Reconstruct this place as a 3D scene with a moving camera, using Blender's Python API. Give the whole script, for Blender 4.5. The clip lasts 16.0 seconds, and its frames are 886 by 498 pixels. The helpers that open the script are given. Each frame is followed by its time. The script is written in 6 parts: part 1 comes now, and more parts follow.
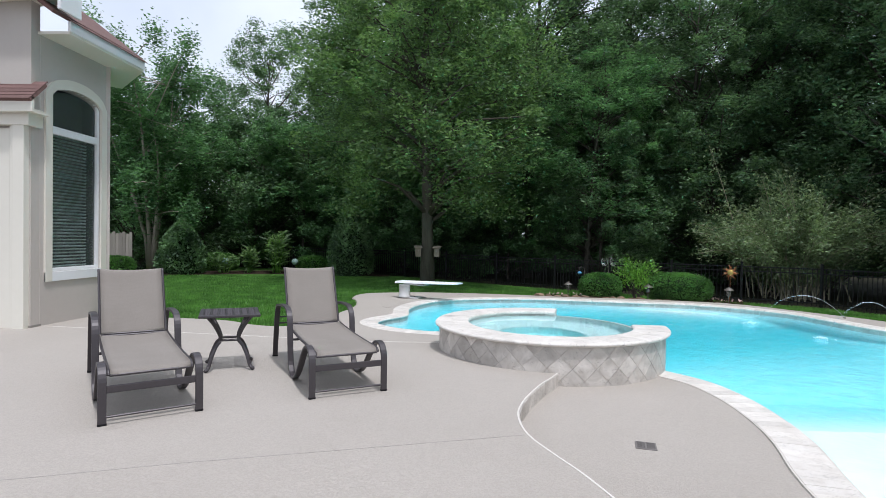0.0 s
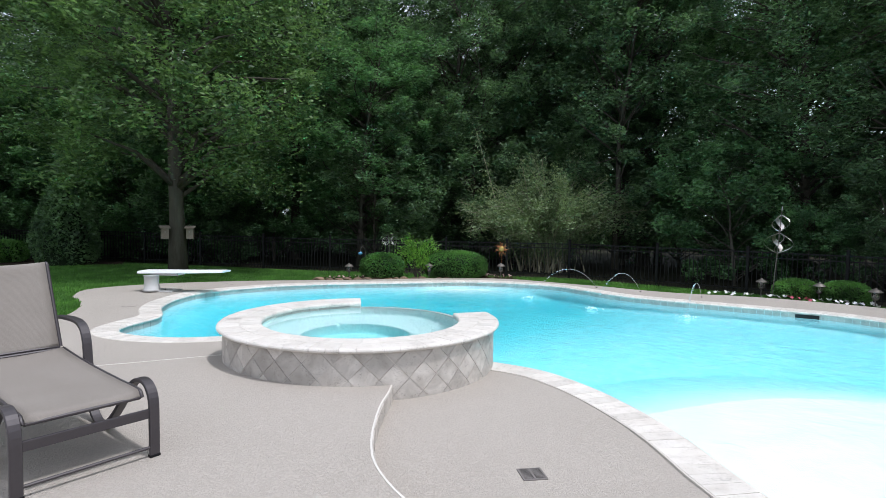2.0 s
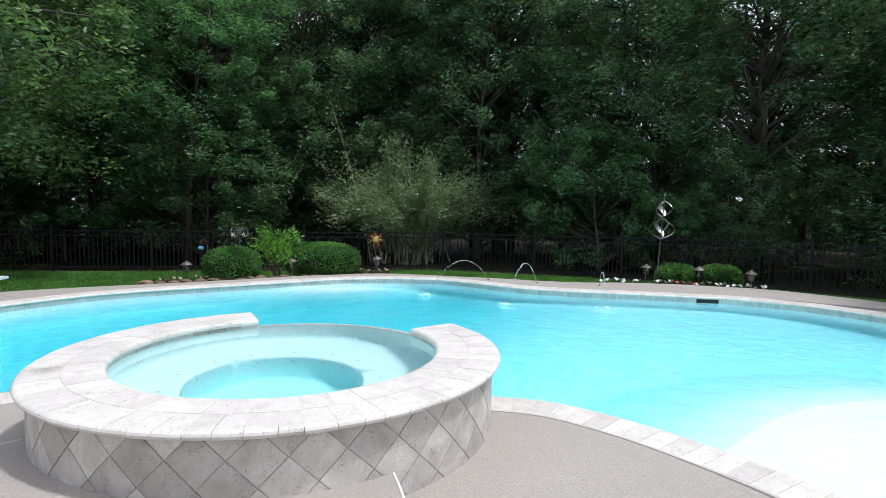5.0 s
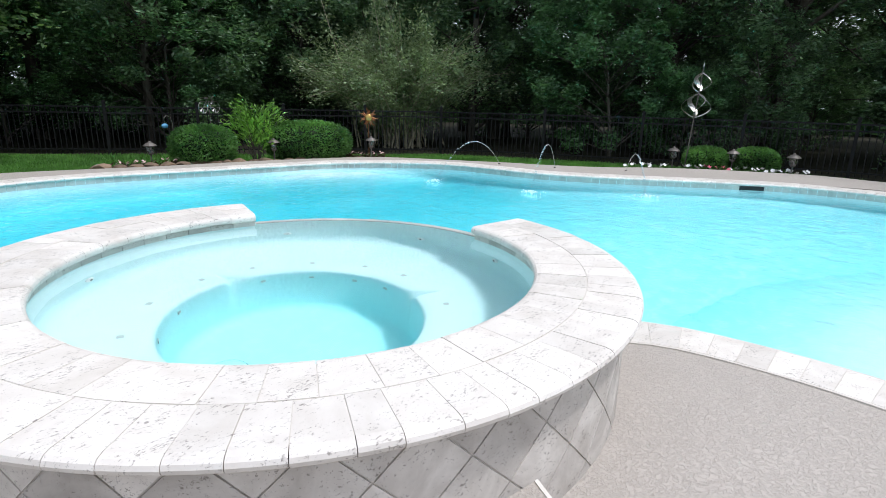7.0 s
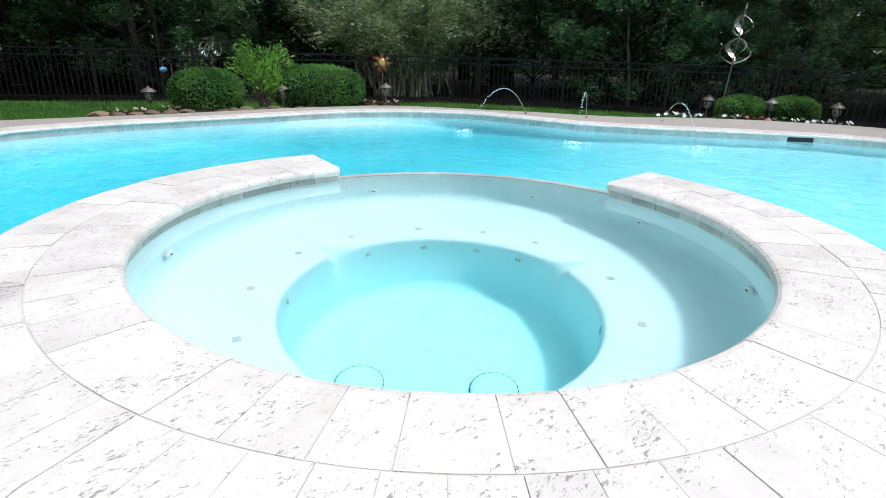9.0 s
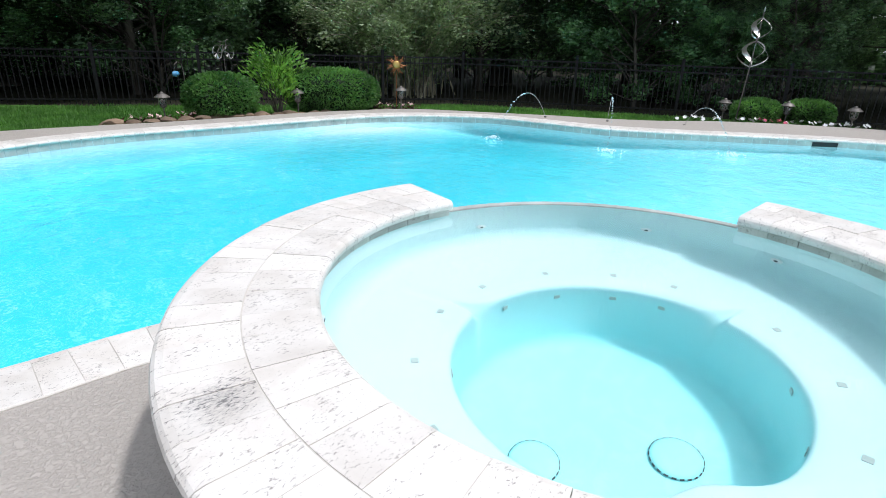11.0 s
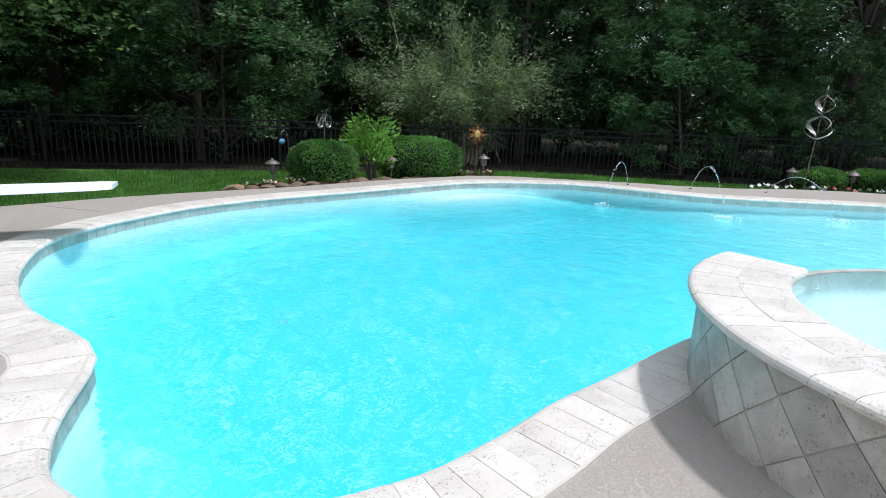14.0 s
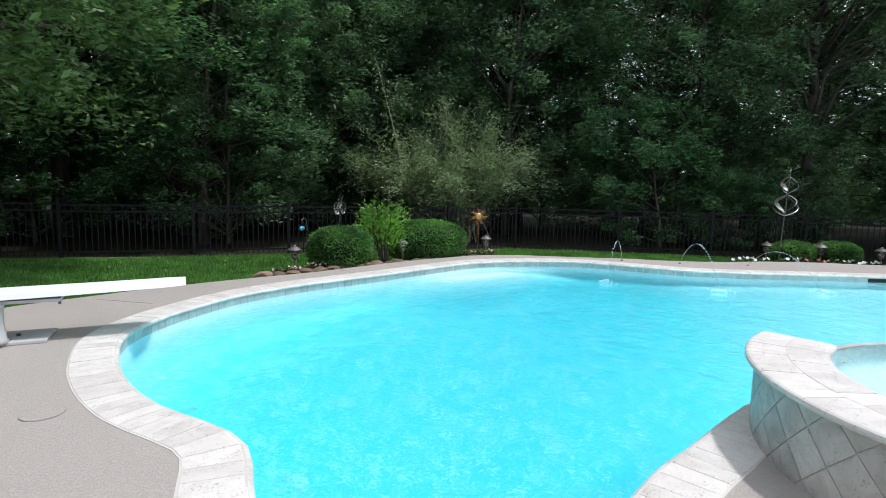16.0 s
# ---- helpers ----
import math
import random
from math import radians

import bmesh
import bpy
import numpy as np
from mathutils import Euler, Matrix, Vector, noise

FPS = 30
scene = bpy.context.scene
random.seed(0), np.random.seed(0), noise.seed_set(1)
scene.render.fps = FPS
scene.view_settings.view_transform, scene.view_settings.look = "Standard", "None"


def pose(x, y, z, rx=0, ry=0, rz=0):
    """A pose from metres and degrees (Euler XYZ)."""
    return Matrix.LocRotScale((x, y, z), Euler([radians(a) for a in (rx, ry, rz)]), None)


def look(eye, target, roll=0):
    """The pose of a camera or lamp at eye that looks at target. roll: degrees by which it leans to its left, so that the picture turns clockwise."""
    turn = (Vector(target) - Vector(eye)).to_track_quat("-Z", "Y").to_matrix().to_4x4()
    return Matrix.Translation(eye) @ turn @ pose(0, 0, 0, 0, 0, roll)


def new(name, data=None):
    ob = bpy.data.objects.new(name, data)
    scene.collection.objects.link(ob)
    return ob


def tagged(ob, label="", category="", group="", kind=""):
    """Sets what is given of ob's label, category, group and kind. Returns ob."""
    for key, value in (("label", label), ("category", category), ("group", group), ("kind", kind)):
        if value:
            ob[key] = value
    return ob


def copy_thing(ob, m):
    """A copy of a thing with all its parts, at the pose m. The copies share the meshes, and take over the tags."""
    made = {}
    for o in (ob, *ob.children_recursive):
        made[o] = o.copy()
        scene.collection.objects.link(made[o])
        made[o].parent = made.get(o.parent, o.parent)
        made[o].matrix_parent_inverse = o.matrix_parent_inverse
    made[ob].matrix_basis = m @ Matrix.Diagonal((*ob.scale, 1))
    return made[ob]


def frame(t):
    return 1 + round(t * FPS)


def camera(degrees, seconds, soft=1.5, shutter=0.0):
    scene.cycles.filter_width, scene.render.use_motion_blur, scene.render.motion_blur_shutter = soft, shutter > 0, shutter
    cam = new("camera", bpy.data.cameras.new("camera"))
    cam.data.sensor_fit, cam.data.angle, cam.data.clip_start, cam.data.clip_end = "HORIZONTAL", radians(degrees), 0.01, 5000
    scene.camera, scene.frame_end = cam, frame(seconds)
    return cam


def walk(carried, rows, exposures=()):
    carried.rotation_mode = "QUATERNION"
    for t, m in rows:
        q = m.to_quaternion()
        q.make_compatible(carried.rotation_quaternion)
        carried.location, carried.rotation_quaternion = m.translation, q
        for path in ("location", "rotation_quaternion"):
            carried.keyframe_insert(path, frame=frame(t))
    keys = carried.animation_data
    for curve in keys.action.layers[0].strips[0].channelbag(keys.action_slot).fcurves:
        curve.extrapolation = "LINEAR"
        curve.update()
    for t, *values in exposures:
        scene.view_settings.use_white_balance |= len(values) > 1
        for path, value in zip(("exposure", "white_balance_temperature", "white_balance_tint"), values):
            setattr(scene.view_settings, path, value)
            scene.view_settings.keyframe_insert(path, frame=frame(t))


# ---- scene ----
import mathutils.geometry

# ---- camera ----
cam = camera(78.7, 16.0, soft=0.8)
PATH = [
    (0, (0.193, -0.694, 1.683), (0.114, 1.304, 1.646), 1.00),
    (0.5, (0.132, -0.248, 1.628), (0.279, 1.746, 1.585), 1.01),
    (1, (0.039, 0.149, 1.654), (0.420, 2.112, 1.603), 1.17),
    (1.5, (-0.139, 0.474, 1.686), (0.462, 2.379, 1.609), 0.98),
    (2, (-0.256, 0.840, 1.684), (0.535, 2.674, 1.581), 0.88),
    (2.5, (-0.377, 1.262, 1.688), (0.559, 3.027, 1.593), 1.04),
    (3, (-0.501, 1.716, 1.673), (0.577, 3.398, 1.585), 0.85),
    (3.5, (-0.565, 2.132, 1.649), (0.623, 3.738, 1.560), 0.68),
    (3.7, (-0.565, 2.334, 1.655), (0.659, 3.913, 1.566), 0.58),
    (5.8, (-0.250, 3.896, 1.422), (1.127, 5.330, 1.202), 1.01),
    (6, (-0.215, 4.052, 1.404), (1.163, 5.474, 1.119), 1.03),
    (6.5, (-0.067, 4.418, 1.343), (1.296, 5.802, 0.869), 1.14),
    (7, (0.052, 4.787, 1.300), (1.410, 6.155, 0.768), 1.20),
    (7.5, (-0.016, 5.105, 1.277), (1.341, 6.455, 0.697), 1.43),
    (8, (-0.019, 5.408, 1.176), (1.338, 6.747, 0.573), 1.31),
    (8.2, (-0.030, 5.500, 1.150), (1.325, 6.827, 0.516), 1.52),
    (10.3, (-0.284, 6.165, 1.242), (1.107, 7.410, 0.525), 1.36),
    (10.5, (-0.305, 6.263, 1.260), (1.094, 7.501, 0.546), 1.55),
    (11, (-0.479, 6.456, 1.315), (0.928, 7.686, 0.604), 1.69),
    (11.5, (-0.724, 6.727, 1.344), (0.694, 7.948, 0.637), 1.88),
    (12, (-0.881, 6.989, 1.313), (0.548, 8.205, 0.620), 1.94),
    (12.5, (-1.035, 7.179, 1.327), (0.400, 8.394, 0.645), 1.94),
    (13, (-1.284, 7.367, 1.269), (0.170, 8.593, 0.650), 1.86),
    (13.5, (-1.593, 7.708, 1.293), (-0.113, 8.939, 0.750), 2.06),
    (14, (-1.926, 8.023, 1.295), (-0.428, 9.255, 0.806), 2.20),
    (14.5, (-2.256, 8.152, 1.295), (-0.748, 9.387, 0.847), 1.87),
    (15, (-2.451, 8.319, 1.358), (-0.927, 9.566, 1.013), 1.64),
    (15.5, (-2.638, 8.380, 1.475), (-1.094, 9.625, 1.223), 1.60),
    (16, (-2.838, 8.343, 1.531), (-1.239, 9.524, 1.303), 1.30),
]
walk(cam, [(t, look(eye, target, roll)) for t, eye, target, roll in PATH],
     exposures=[(0, 0.22, 6150, 13), (3.7, 0.24, 6150, 13), (7.0, 0.27, 6150, 13), (10.5, 0.30, 6150, 13), (13.0, 0.31, 6150, 13), (16.0, 0.28, 6150, 13)])

# ---- light ----
SUN_AZ, SUN_EL = radians(305), radians(68)
world = bpy.data.worlds.new("hazy_sky")
scene.world = world
world.use_nodes = True
wn = world.node_tree.nodes
wl = world.node_tree.links
sky = wn.new("ShaderNodeTexSky")
sky.sky_type = "NISHITA"
sky.sun_disc = False
sky.sun_elevation, sky.sun_rotation = SUN_EL, math.pi / 2 - SUN_AZ
sky.air_density, sky.dust_density = 1.5, 4.0
cloud_noise = wn.new("ShaderNodeTexNoise")
cloud_noise.inputs["Scale"].default_value = 2.2
cloud_noise.inputs["Detail"].default_value = 6
cloud_ramp = wn.new("ShaderNodeMapRange")
cloud_ramp.inputs["From Min"].default_value, cloud_ramp.inputs["From Max"].default_value = 0.3, 0.7
cloud_ramp.inputs["To Min"].default_value, cloud_ramp.inputs["To Max"].default_value = 0.55, 0.95
cloud_mix = wn.new("ShaderNodeMix")
cloud_mix.data_type = "RGBA"
cloud_mix.inputs["B"].default_value = (8.7, 9.3, 10.2, 1)
wl.new(cloud_noise.outputs["Fac"], cloud_ramp.inputs["Value"])
wl.new(cloud_ramp.outputs["Result"], cloud_mix.inputs["Factor"])
wl.new(sky.outputs["Color"], cloud_mix.inputs["A"])
wl.new(cloud_mix.outputs["Result"], wn["Background"].inputs["Color"])
wn["Background"].inputs["Strength"].default_value = 0.1

sun = new("sun", bpy.data.lights.new("sun", "SUN"))
sun.data.energy = 2.2
sun.data.angle = radians(4)
sun.data.color = (1.0, 0.98, 0.96)
sun_from = Vector((math.cos(SUN_EL) * math.cos(SUN_AZ), math.cos(SUN_EL) * math.sin(SUN_AZ), math.sin(SUN_EL)))
sun.matrix_world = look(sun_from * 60, (0, 0, 0))


# ---- materials ----
def material(name, rough=0.6, metal=0.0, spec=0.5):
    m = bpy.data.materials.new(name)
    m.use_nodes = True
    b = m.node_tree.nodes["Principled BSDF"]
    b.inputs["Roughness"].default_value = rough
    b.inputs["Metallic"].default_value = metal
    b.inputs["Specular IOR Level"].default_value = spec
    return m, m.node_tree.nodes, m.node_tree.links, b


def coords(n, l, scale=(1, 1, 1), obj=False):
    mp = n.new("ShaderNodeMapping")
    mp.inputs["Scale"].default_value = scale
    if obj:
        l.new(n.new("ShaderNodeTexCoord").outputs["Object"], mp.inputs["Vector"])
    else:
        l.new(n.new("ShaderNodeNewGeometry").outputs["Position"], mp.inputs["Vector"])
    return mp.outputs["Vector"]


def noise_at(n, l, vec, scale, detail=4, rough=0.55, dist=0.0):
    t = n.new("ShaderNodeTexNoise")
    t.inputs["Scale"].default_value = scale
    t.inputs["Detail"].default_value = detail
    t.inputs["Roughness"].default_value = rough
    t.inputs["Distortion"].default_value = dist
    l.new(vec, t.inputs["Vector"])
    return t.outputs["Fac"]


def ramp(n, l, fac, stops):
    r = n.new("ShaderNodeValToRGB")
    e = r.color_ramp.elements
    while len(e) < len(stops):
        e.new(0.5)
    for el, (p, c) in zip(e, stops):
        el.position = p
        el.color = (*c, 1)
    l.new(fac, r.inputs["Fac"])
    return r.outputs["Color"]


def mixc(n, l, fac, a, b, mode="MIX"):
    x = n.new("ShaderNodeMix")
    x.data_type = "RGBA"
    x.blend_type = mode
    for key, v in (("Factor", fac), ("A", a), ("B", b)):
        if isinstance(v, (int, float)):
            x.inputs[key].default_value = v
        elif isinstance(v, tuple):
            x.inputs[key].default_value = (*v, 1)
        else:
            l.new(v, x.inputs[key])
    return x.outputs["Result"]


def bump(n, l, b, height, strength, dist):
    k = n.new("ShaderNodeBump")
    k.inputs["Strength"].default_value = strength
    k.inputs["Distance"].default_value = dist
    l.new(height, k.inputs["Height"])
    l.new(k.outputs["Normal"], b.inputs["Normal"])


def simple(name, c0, c1, scale=20, rough=0.6, metal=0.0, bumpy=0.2, dist=0.003, detail=5, random=0.0, spec=0.5, obj=True):
    """Two tones of one surface, mixed by grain at two scales, with fine relief."""
    m, n, l, b = material(name, rough, metal, spec)
    v = coords(n, l, obj=obj)
    f = noise_at(n, l, v, scale, detail)
    big = noise_at(n, l, v, scale * 0.13, 3)
    col = mixc(n, l, f, c0, c1)
    col = mixc(n, l, 0.5, col, mixc(n, l, big, c0, c1))
    if random:
        info = n.new("ShaderNodeObjectInfo")
        hv = n.new("ShaderNodeMapRange")
        hv.inputs["To Min"].default_value, hv.inputs["To Max"].default_value = 1 - random, 1 + random
        l.new(info.outputs["Random"], hv.inputs["Value"])
        hs = n.new("ShaderNodeHueSaturation")
        l.new(hv.outputs["Result"], hs.inputs["Value"])
        l.new(col, hs.inputs["Color"])
        col = hs.outputs["Color"]
    l.new(col, b.inputs["Base Color"])
    if bumpy:
        bump(n, l, b, f, bumpy, dist)
    return m


def make_deck():
    m, n, l, b = material("knockdown_deck_coating", 0.75, spec=0.3)
    v = coords(n, l)
    big = noise_at(n, l, v, 0.6, 4)
    mid = noise_at(n, l, v, 7, 4)
    knock = noise_at(n, l, v, 64, 3, 0.6, 0.7)
    flat = ramp(n, l, knock, [(0.42, (0, 0, 0)), (0.55, (1, 1, 1))])
    col = mixc(n, l, big, (0.42, 0.38, 0.335), (0.49, 0.447, 0.40))
    col = mixc(n, l, mid, mixc(n, l, 0.12, col, (0.30, 0.27, 0.24)), col)
    col = mixc(n, l, flat, mixc(n, l, 0.15, col, (0.2, 0.18, 0.155)), col)
    l.new(col, b.inputs["Base Color"])
    bump(n, l, b, flat, 0.75, 0.004)
    return m


def make_travertine(name, light, dark, stain=0.25, rand=0.07, pits=0.5, soot=None):
    m, n, l, b = material(name, 0.55, spec=0.35)
    v = coords(n, l)
    info = n.new("ShaderNodeObjectInfo")
    sh = n.new("ShaderNodeVectorMath")
    sh.operation = "SCALE"
    sh.inputs[0].default_value = (37, 19, 11)
    l.new(info.outputs["Random"], sh.inputs["Scale"])
    add = n.new("ShaderNodeVectorMath")
    l.new(v, add.inputs[0])
    l.new(sh.outputs[0], add.inputs[1])
    v = add.outputs[0]
    cloud = noise_at(n, l, v, 4.5, 6, 0.6, 0.8)
    fine = noise_at(n, l, v, 60, 4)
    flow = n.new("ShaderNodeMapping")
    flow.inputs["Scale"].default_value = (1.0, 2.2, 1.6)
    flow.inputs["Rotation"].default_value = (0, 0, 0.7)
    l.new(v, flow.inputs["Vector"])
    pit_fine = noise_at(n, l, flow.outputs[0], 62, 6, 0.72, 0.6)
    patch = noise_at(n, l, flow.outputs[0], 6.5, 3, 0.6)
    pit_mix = n.new("ShaderNodeMath")
    pit_mix.operation = "MULTIPLY_ADD"
    pit_mix.inputs[1].default_value = -0.30
    l.new(patch, pit_mix.inputs[0])
    l.new(pit_fine, pit_mix.inputs[2])
    lift = n.new("ShaderNodeMath")
    lift.inputs[1].default_value = 0.15
    l.new(pit_mix.outputs[0], lift.inputs[0])
    pit = lift.outputs[0]
    col = mixc(n, l, ramp(n, l, cloud, [(0.32, (0, 0, 0)), (0.68, (1, 1, 1))]), dark, light)
    col = mixc(n, l, fine, mixc(n, l, 0.18, col, dark), col)
    st = noise_at(n, l, v, 1.7, 5, 0.65)
    stf = ramp(n, l, st, [(0.56, (0, 0, 0)), (0.74, (stain, stain, stain))])
    col = mixc(n, l, stf, col, (0.36, 0.30, 0.24))
    pm = ramp(n, l, pit, [(0.37, (pits, pits, pits)), (0.412, (0, 0, 0))])
    col = mixc(n, l, pm, col, (0.16, 0.14, 0.12))
    if soot:
        far = n.new("ShaderNodeVectorMath")
        far.operation = "DISTANCE"
        far.inputs[1].default_value = soot
        l.new(n.new("ShaderNodeNewGeometry").outputs["Position"], far.inputs[0])
        edge_n = n.new("ShaderNodeMath")
        edge_n.operation = "MULTIPLY_ADD"
        edge_n.inputs[1].default_value = 0.5
        l.new(pit, edge_n.inputs[0])
        l.new(far.outputs["Value"], edge_n.inputs[2])
        sf = ramp(n, l, edge_n.outputs[0], [(0.24, (0.8, 0.8, 0.8)), (0.275, (0.25, 0.25, 0.25)), (0.345, (0, 0, 0))])
        col = mixc(n, l, sf, col, (0.10, 0.10, 0.105))
    hv = n.new("ShaderNodeMapRange")
    hv.inputs["To Min"].default_value, hv.inputs["To Max"].default_value = 1 - rand, 1 + rand * 0.5
    l.new(info.outputs["Random"], hv.inputs["Value"])
    hs = n.new("ShaderNodeHueSaturation")
    l.new(hv.outputs["Result"], hs.inputs["Value"])
    l.new(col, hs.inputs["Color"])
    l.new(hs.outputs["Color"], b.inputs["Base Color"])
    inv = n.new("ShaderNodeMath")
    inv.operation = "SUBTRACT"
    l.new(fine, inv.inputs[0])
    l.new(pm, inv.inputs[1])
    bump(n, l, b, inv.outputs[0], 0.35, 0.003)
    return m


def make_plaster(name, stops, zlo, zhi, caustic_mottle=0.24):
    """Pool plaster, its blue painted deeper with depth in place of the water's absorption."""
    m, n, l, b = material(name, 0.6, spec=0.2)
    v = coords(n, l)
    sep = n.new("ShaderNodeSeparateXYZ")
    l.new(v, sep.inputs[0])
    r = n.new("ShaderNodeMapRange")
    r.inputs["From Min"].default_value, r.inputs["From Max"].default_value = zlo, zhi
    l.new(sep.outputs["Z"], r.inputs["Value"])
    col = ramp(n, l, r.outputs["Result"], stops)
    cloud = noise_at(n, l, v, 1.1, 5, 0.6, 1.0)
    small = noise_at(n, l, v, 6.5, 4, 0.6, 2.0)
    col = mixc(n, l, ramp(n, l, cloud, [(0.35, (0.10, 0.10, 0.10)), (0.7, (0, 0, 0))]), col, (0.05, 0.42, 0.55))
    # pale plaster blotches that double as painted caustic light
    col = mixc(n, l, ramp(n, l, small, [(0.5, (0, 0, 0)), (0.66, (caustic_mottle, caustic_mottle, caustic_mottle))]), col, (0.85, 0.97, 0.97))
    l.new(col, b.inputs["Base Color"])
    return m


def make_water(name, scale, strength, tint):
    m, n, l, b = material(name, 0.0)
    n.remove(b)
    g = n.new("ShaderNodeBsdfGlass")
    g.inputs["IOR"].default_value = 1.33
    g.inputs["Roughness"].default_value = 0.0
    g.inputs["Color"].default_value = (*tint, 1)
    v = coords(n, l)
    a = noise_at(n, l, v, scale, 3, 0.5, 0.5)
    w = noise_at(n, l, v, scale * 3.1, 2, 0.5, 0.3)
    s = n.new("ShaderNodeMath")
    s.operation = "MULTIPLY_ADD"
    s.inputs[1].default_value = 0.35
    l.new(w, s.inputs[0])
    l.new(a, s.inputs[2])
    bump(n, l, g, s.outputs[0], strength, 0.03)
    l.new(g.outputs[0], n["Material Output"].inputs["Surface"])
    return m


def make_leaf(name, dark, light):
    m, n, l, b = material(name, 0.42, spec=0.45)
    geo = n.new("ShaderNodeNewGeometry")
    v = coords(n, l)
    big = noise_at(n, l, v, 0.35, 3)
    col = mixc(n, l, geo.outputs["Random Per Island"], dark, light)
    col = mixc(n, l, ramp(n, l, big, [(0.35, (0, 0, 0)), (0.7, (0.6, 0.6, 0.6))]), col, light)
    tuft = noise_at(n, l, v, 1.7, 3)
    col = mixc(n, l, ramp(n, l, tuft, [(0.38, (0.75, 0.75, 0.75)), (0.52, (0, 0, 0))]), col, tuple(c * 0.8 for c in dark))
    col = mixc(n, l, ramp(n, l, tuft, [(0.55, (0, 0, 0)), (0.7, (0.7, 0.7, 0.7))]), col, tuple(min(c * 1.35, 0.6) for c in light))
    l.new(col, b.inputs["Base Color"])
    tr = n.new("ShaderNodeBsdfTranslucent")
    l.new(mixc(n, l, 1.0, col, (1.05, 1.15, 0.75), "MULTIPLY"), tr.inputs["Color"])
    mx = n.new("ShaderNodeMixShader")
    mx.inputs[0].default_value = 0.48
    l.new(b.outputs[0], mx.inputs[1])
    l.new(tr.outputs[0], mx.inputs[2])
    l.new(mx.outputs[0], n["Material Output"].inputs["Surface"])
    return m


def make_ground(name, stops, scale, rough=0.9, strength=0.5):
    m, n, l, b = material(name, rough, spec=0.15)
    v = coords(n, l)
    a = noise_at(n, l, v, scale, 6, 0.65)
    c = noise_at(n, l, v, scale * 0.09, 3)
    col = mixc(n, l, 0.35, ramp(n, l, a, stops), ramp(n, l, c, stops))
    l.new(col, b.inputs["Base Color"])
    bump(n, l, b, a, strength, 0.03)
    return m


def make_bark(name, dark, light):
    m, n, l, b = material(name, 0.9, spec=0.15)
    v = coords(n, l, (1, 1, 0.18))
    f = noise_at(n, l, v, 16, 6, 0.7, 0.4)
    big = noise_at(n, l, v, 2.0, 4)
    col = mixc(n, l, f, dark, light)
    col = mixc(n, l, ramp(n, l, big, [(0.45, (0, 0, 0)), (0.7, (0.4, 0.4, 0.4))]), col, (0.16, 0.17, 0.13))
    l.new(col, b.inputs["Base Color"])
    bump(n, l, b, f, 0.9, 0.02)
    return m


DECK = make_deck()
TRAV = make_travertine("travertine_coping", (0.77, 0.735, 0.685), (0.63, 0.585, 0.53), 0.26, 0.10, 0.7, (-0.02, 7.54, 0.51))
TRAV_WALL = make_travertine("travertine_wall_tile", (0.66, 0.62, 0.57), (0.42, 0.385, 0.345), 0.32, 0.2, 0.75)
TILE = make_travertine("waterline_tile", (0.62, 0.60, 0.55), (0.36, 0.37, 0.34), 0.2, 0.22, 0.4)
GROUT = simple("grout", (0.50, 0.46, 0.41), (0.66, 0.62, 0.56), 60, 0.9)
# ramps by height paint the water's light absorption into the plaster
POOL = make_plaster("pool_plaster_depth_tint", [(0.0, (0.032, 0.48, 0.58)), (0.3, (0.08, 0.655, 0.745)), (0.55, (0.24, 0.775, 0.85)), (0.8, (0.42, 0.84, 0.89)), (0.97, (0.76, 0.91, 0.92))], -2.4, -0.3)
SPA = make_plaster("spa_plaster_depth_tint", [(0.0, (0.34, 0.74, 0.77)), (0.45, (0.46, 0.78, 0.80)), (0.55, (0.53, 0.75, 0.77)), (1.0, (0.64, 0.76, 0.755))], -0.6, 0.3, 0.06)
WATER = make_water("pool_water", 3.6, 0.55, (0.93, 0.99, 1.0))
SPA_WATER = make_water("spa_water", 1.6, 0.06, (0.97, 1.0, 0.99))
CAULK = simple("white_joint_sealant", (0.62, 0.59, 0.54), (0.72, 0.69, 0.64), 30)
JOINT = simple("deck_control_joint", (0.27, 0.25, 0.225), (0.37, 0.345, 0.31), 30)
GRASS = make_leaf("grass_blade", (0.075, 0.195, 0.04), (0.16, 0.34, 0.075))
LAWN = make_ground("lawn_turf", [(0.3, (0.05, 0.125, 0.022)), (0.7, (0.09, 0.21, 0.04))], 30)
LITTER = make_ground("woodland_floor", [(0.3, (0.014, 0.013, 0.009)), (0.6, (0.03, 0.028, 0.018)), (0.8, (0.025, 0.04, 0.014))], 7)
MULCH = make_ground("dark_mulch", [(0.3, (0.016, 0.011, 0.008)), (0.7, (0.055, 0.036, 0.025))], 40, 0.95, 0.9)


# ---- geometry helpers ----
def mesh_of(name, verts, faces, mat, smooth=False):
    me = bpy.data.meshes.new(name)
    me.from_pydata([tuple(v) for v in verts], [], [tuple(f) for f in faces])
    if mat:
        me.materials.append(mat)
    if smooth:
        me.shade_smooth()
    me.update()
    return me


def thing(name, label, category, kind="", group="", at=None):
    e = new(name)
    if at is not None:
        e.matrix_world = at
    return tagged(e, label, category, group, kind)


def piece(name, me, parent, label="", m=None):
    o = new(name, me)
    if parent:
        o.parent = parent
    if m is not None:
        o.matrix_basis = m
    if label:
        o["label"] = label
    return o


def part(name, bm, mat, parent, label="", smooth=False):
    me = bpy.data.meshes.new(name)
    bm.to_mesh(me)
    bm.free()
    if mat:
        me.materials.append(mat)
    if smooth:
        me.shade_smooth()
    return piece(name, me, parent, label)


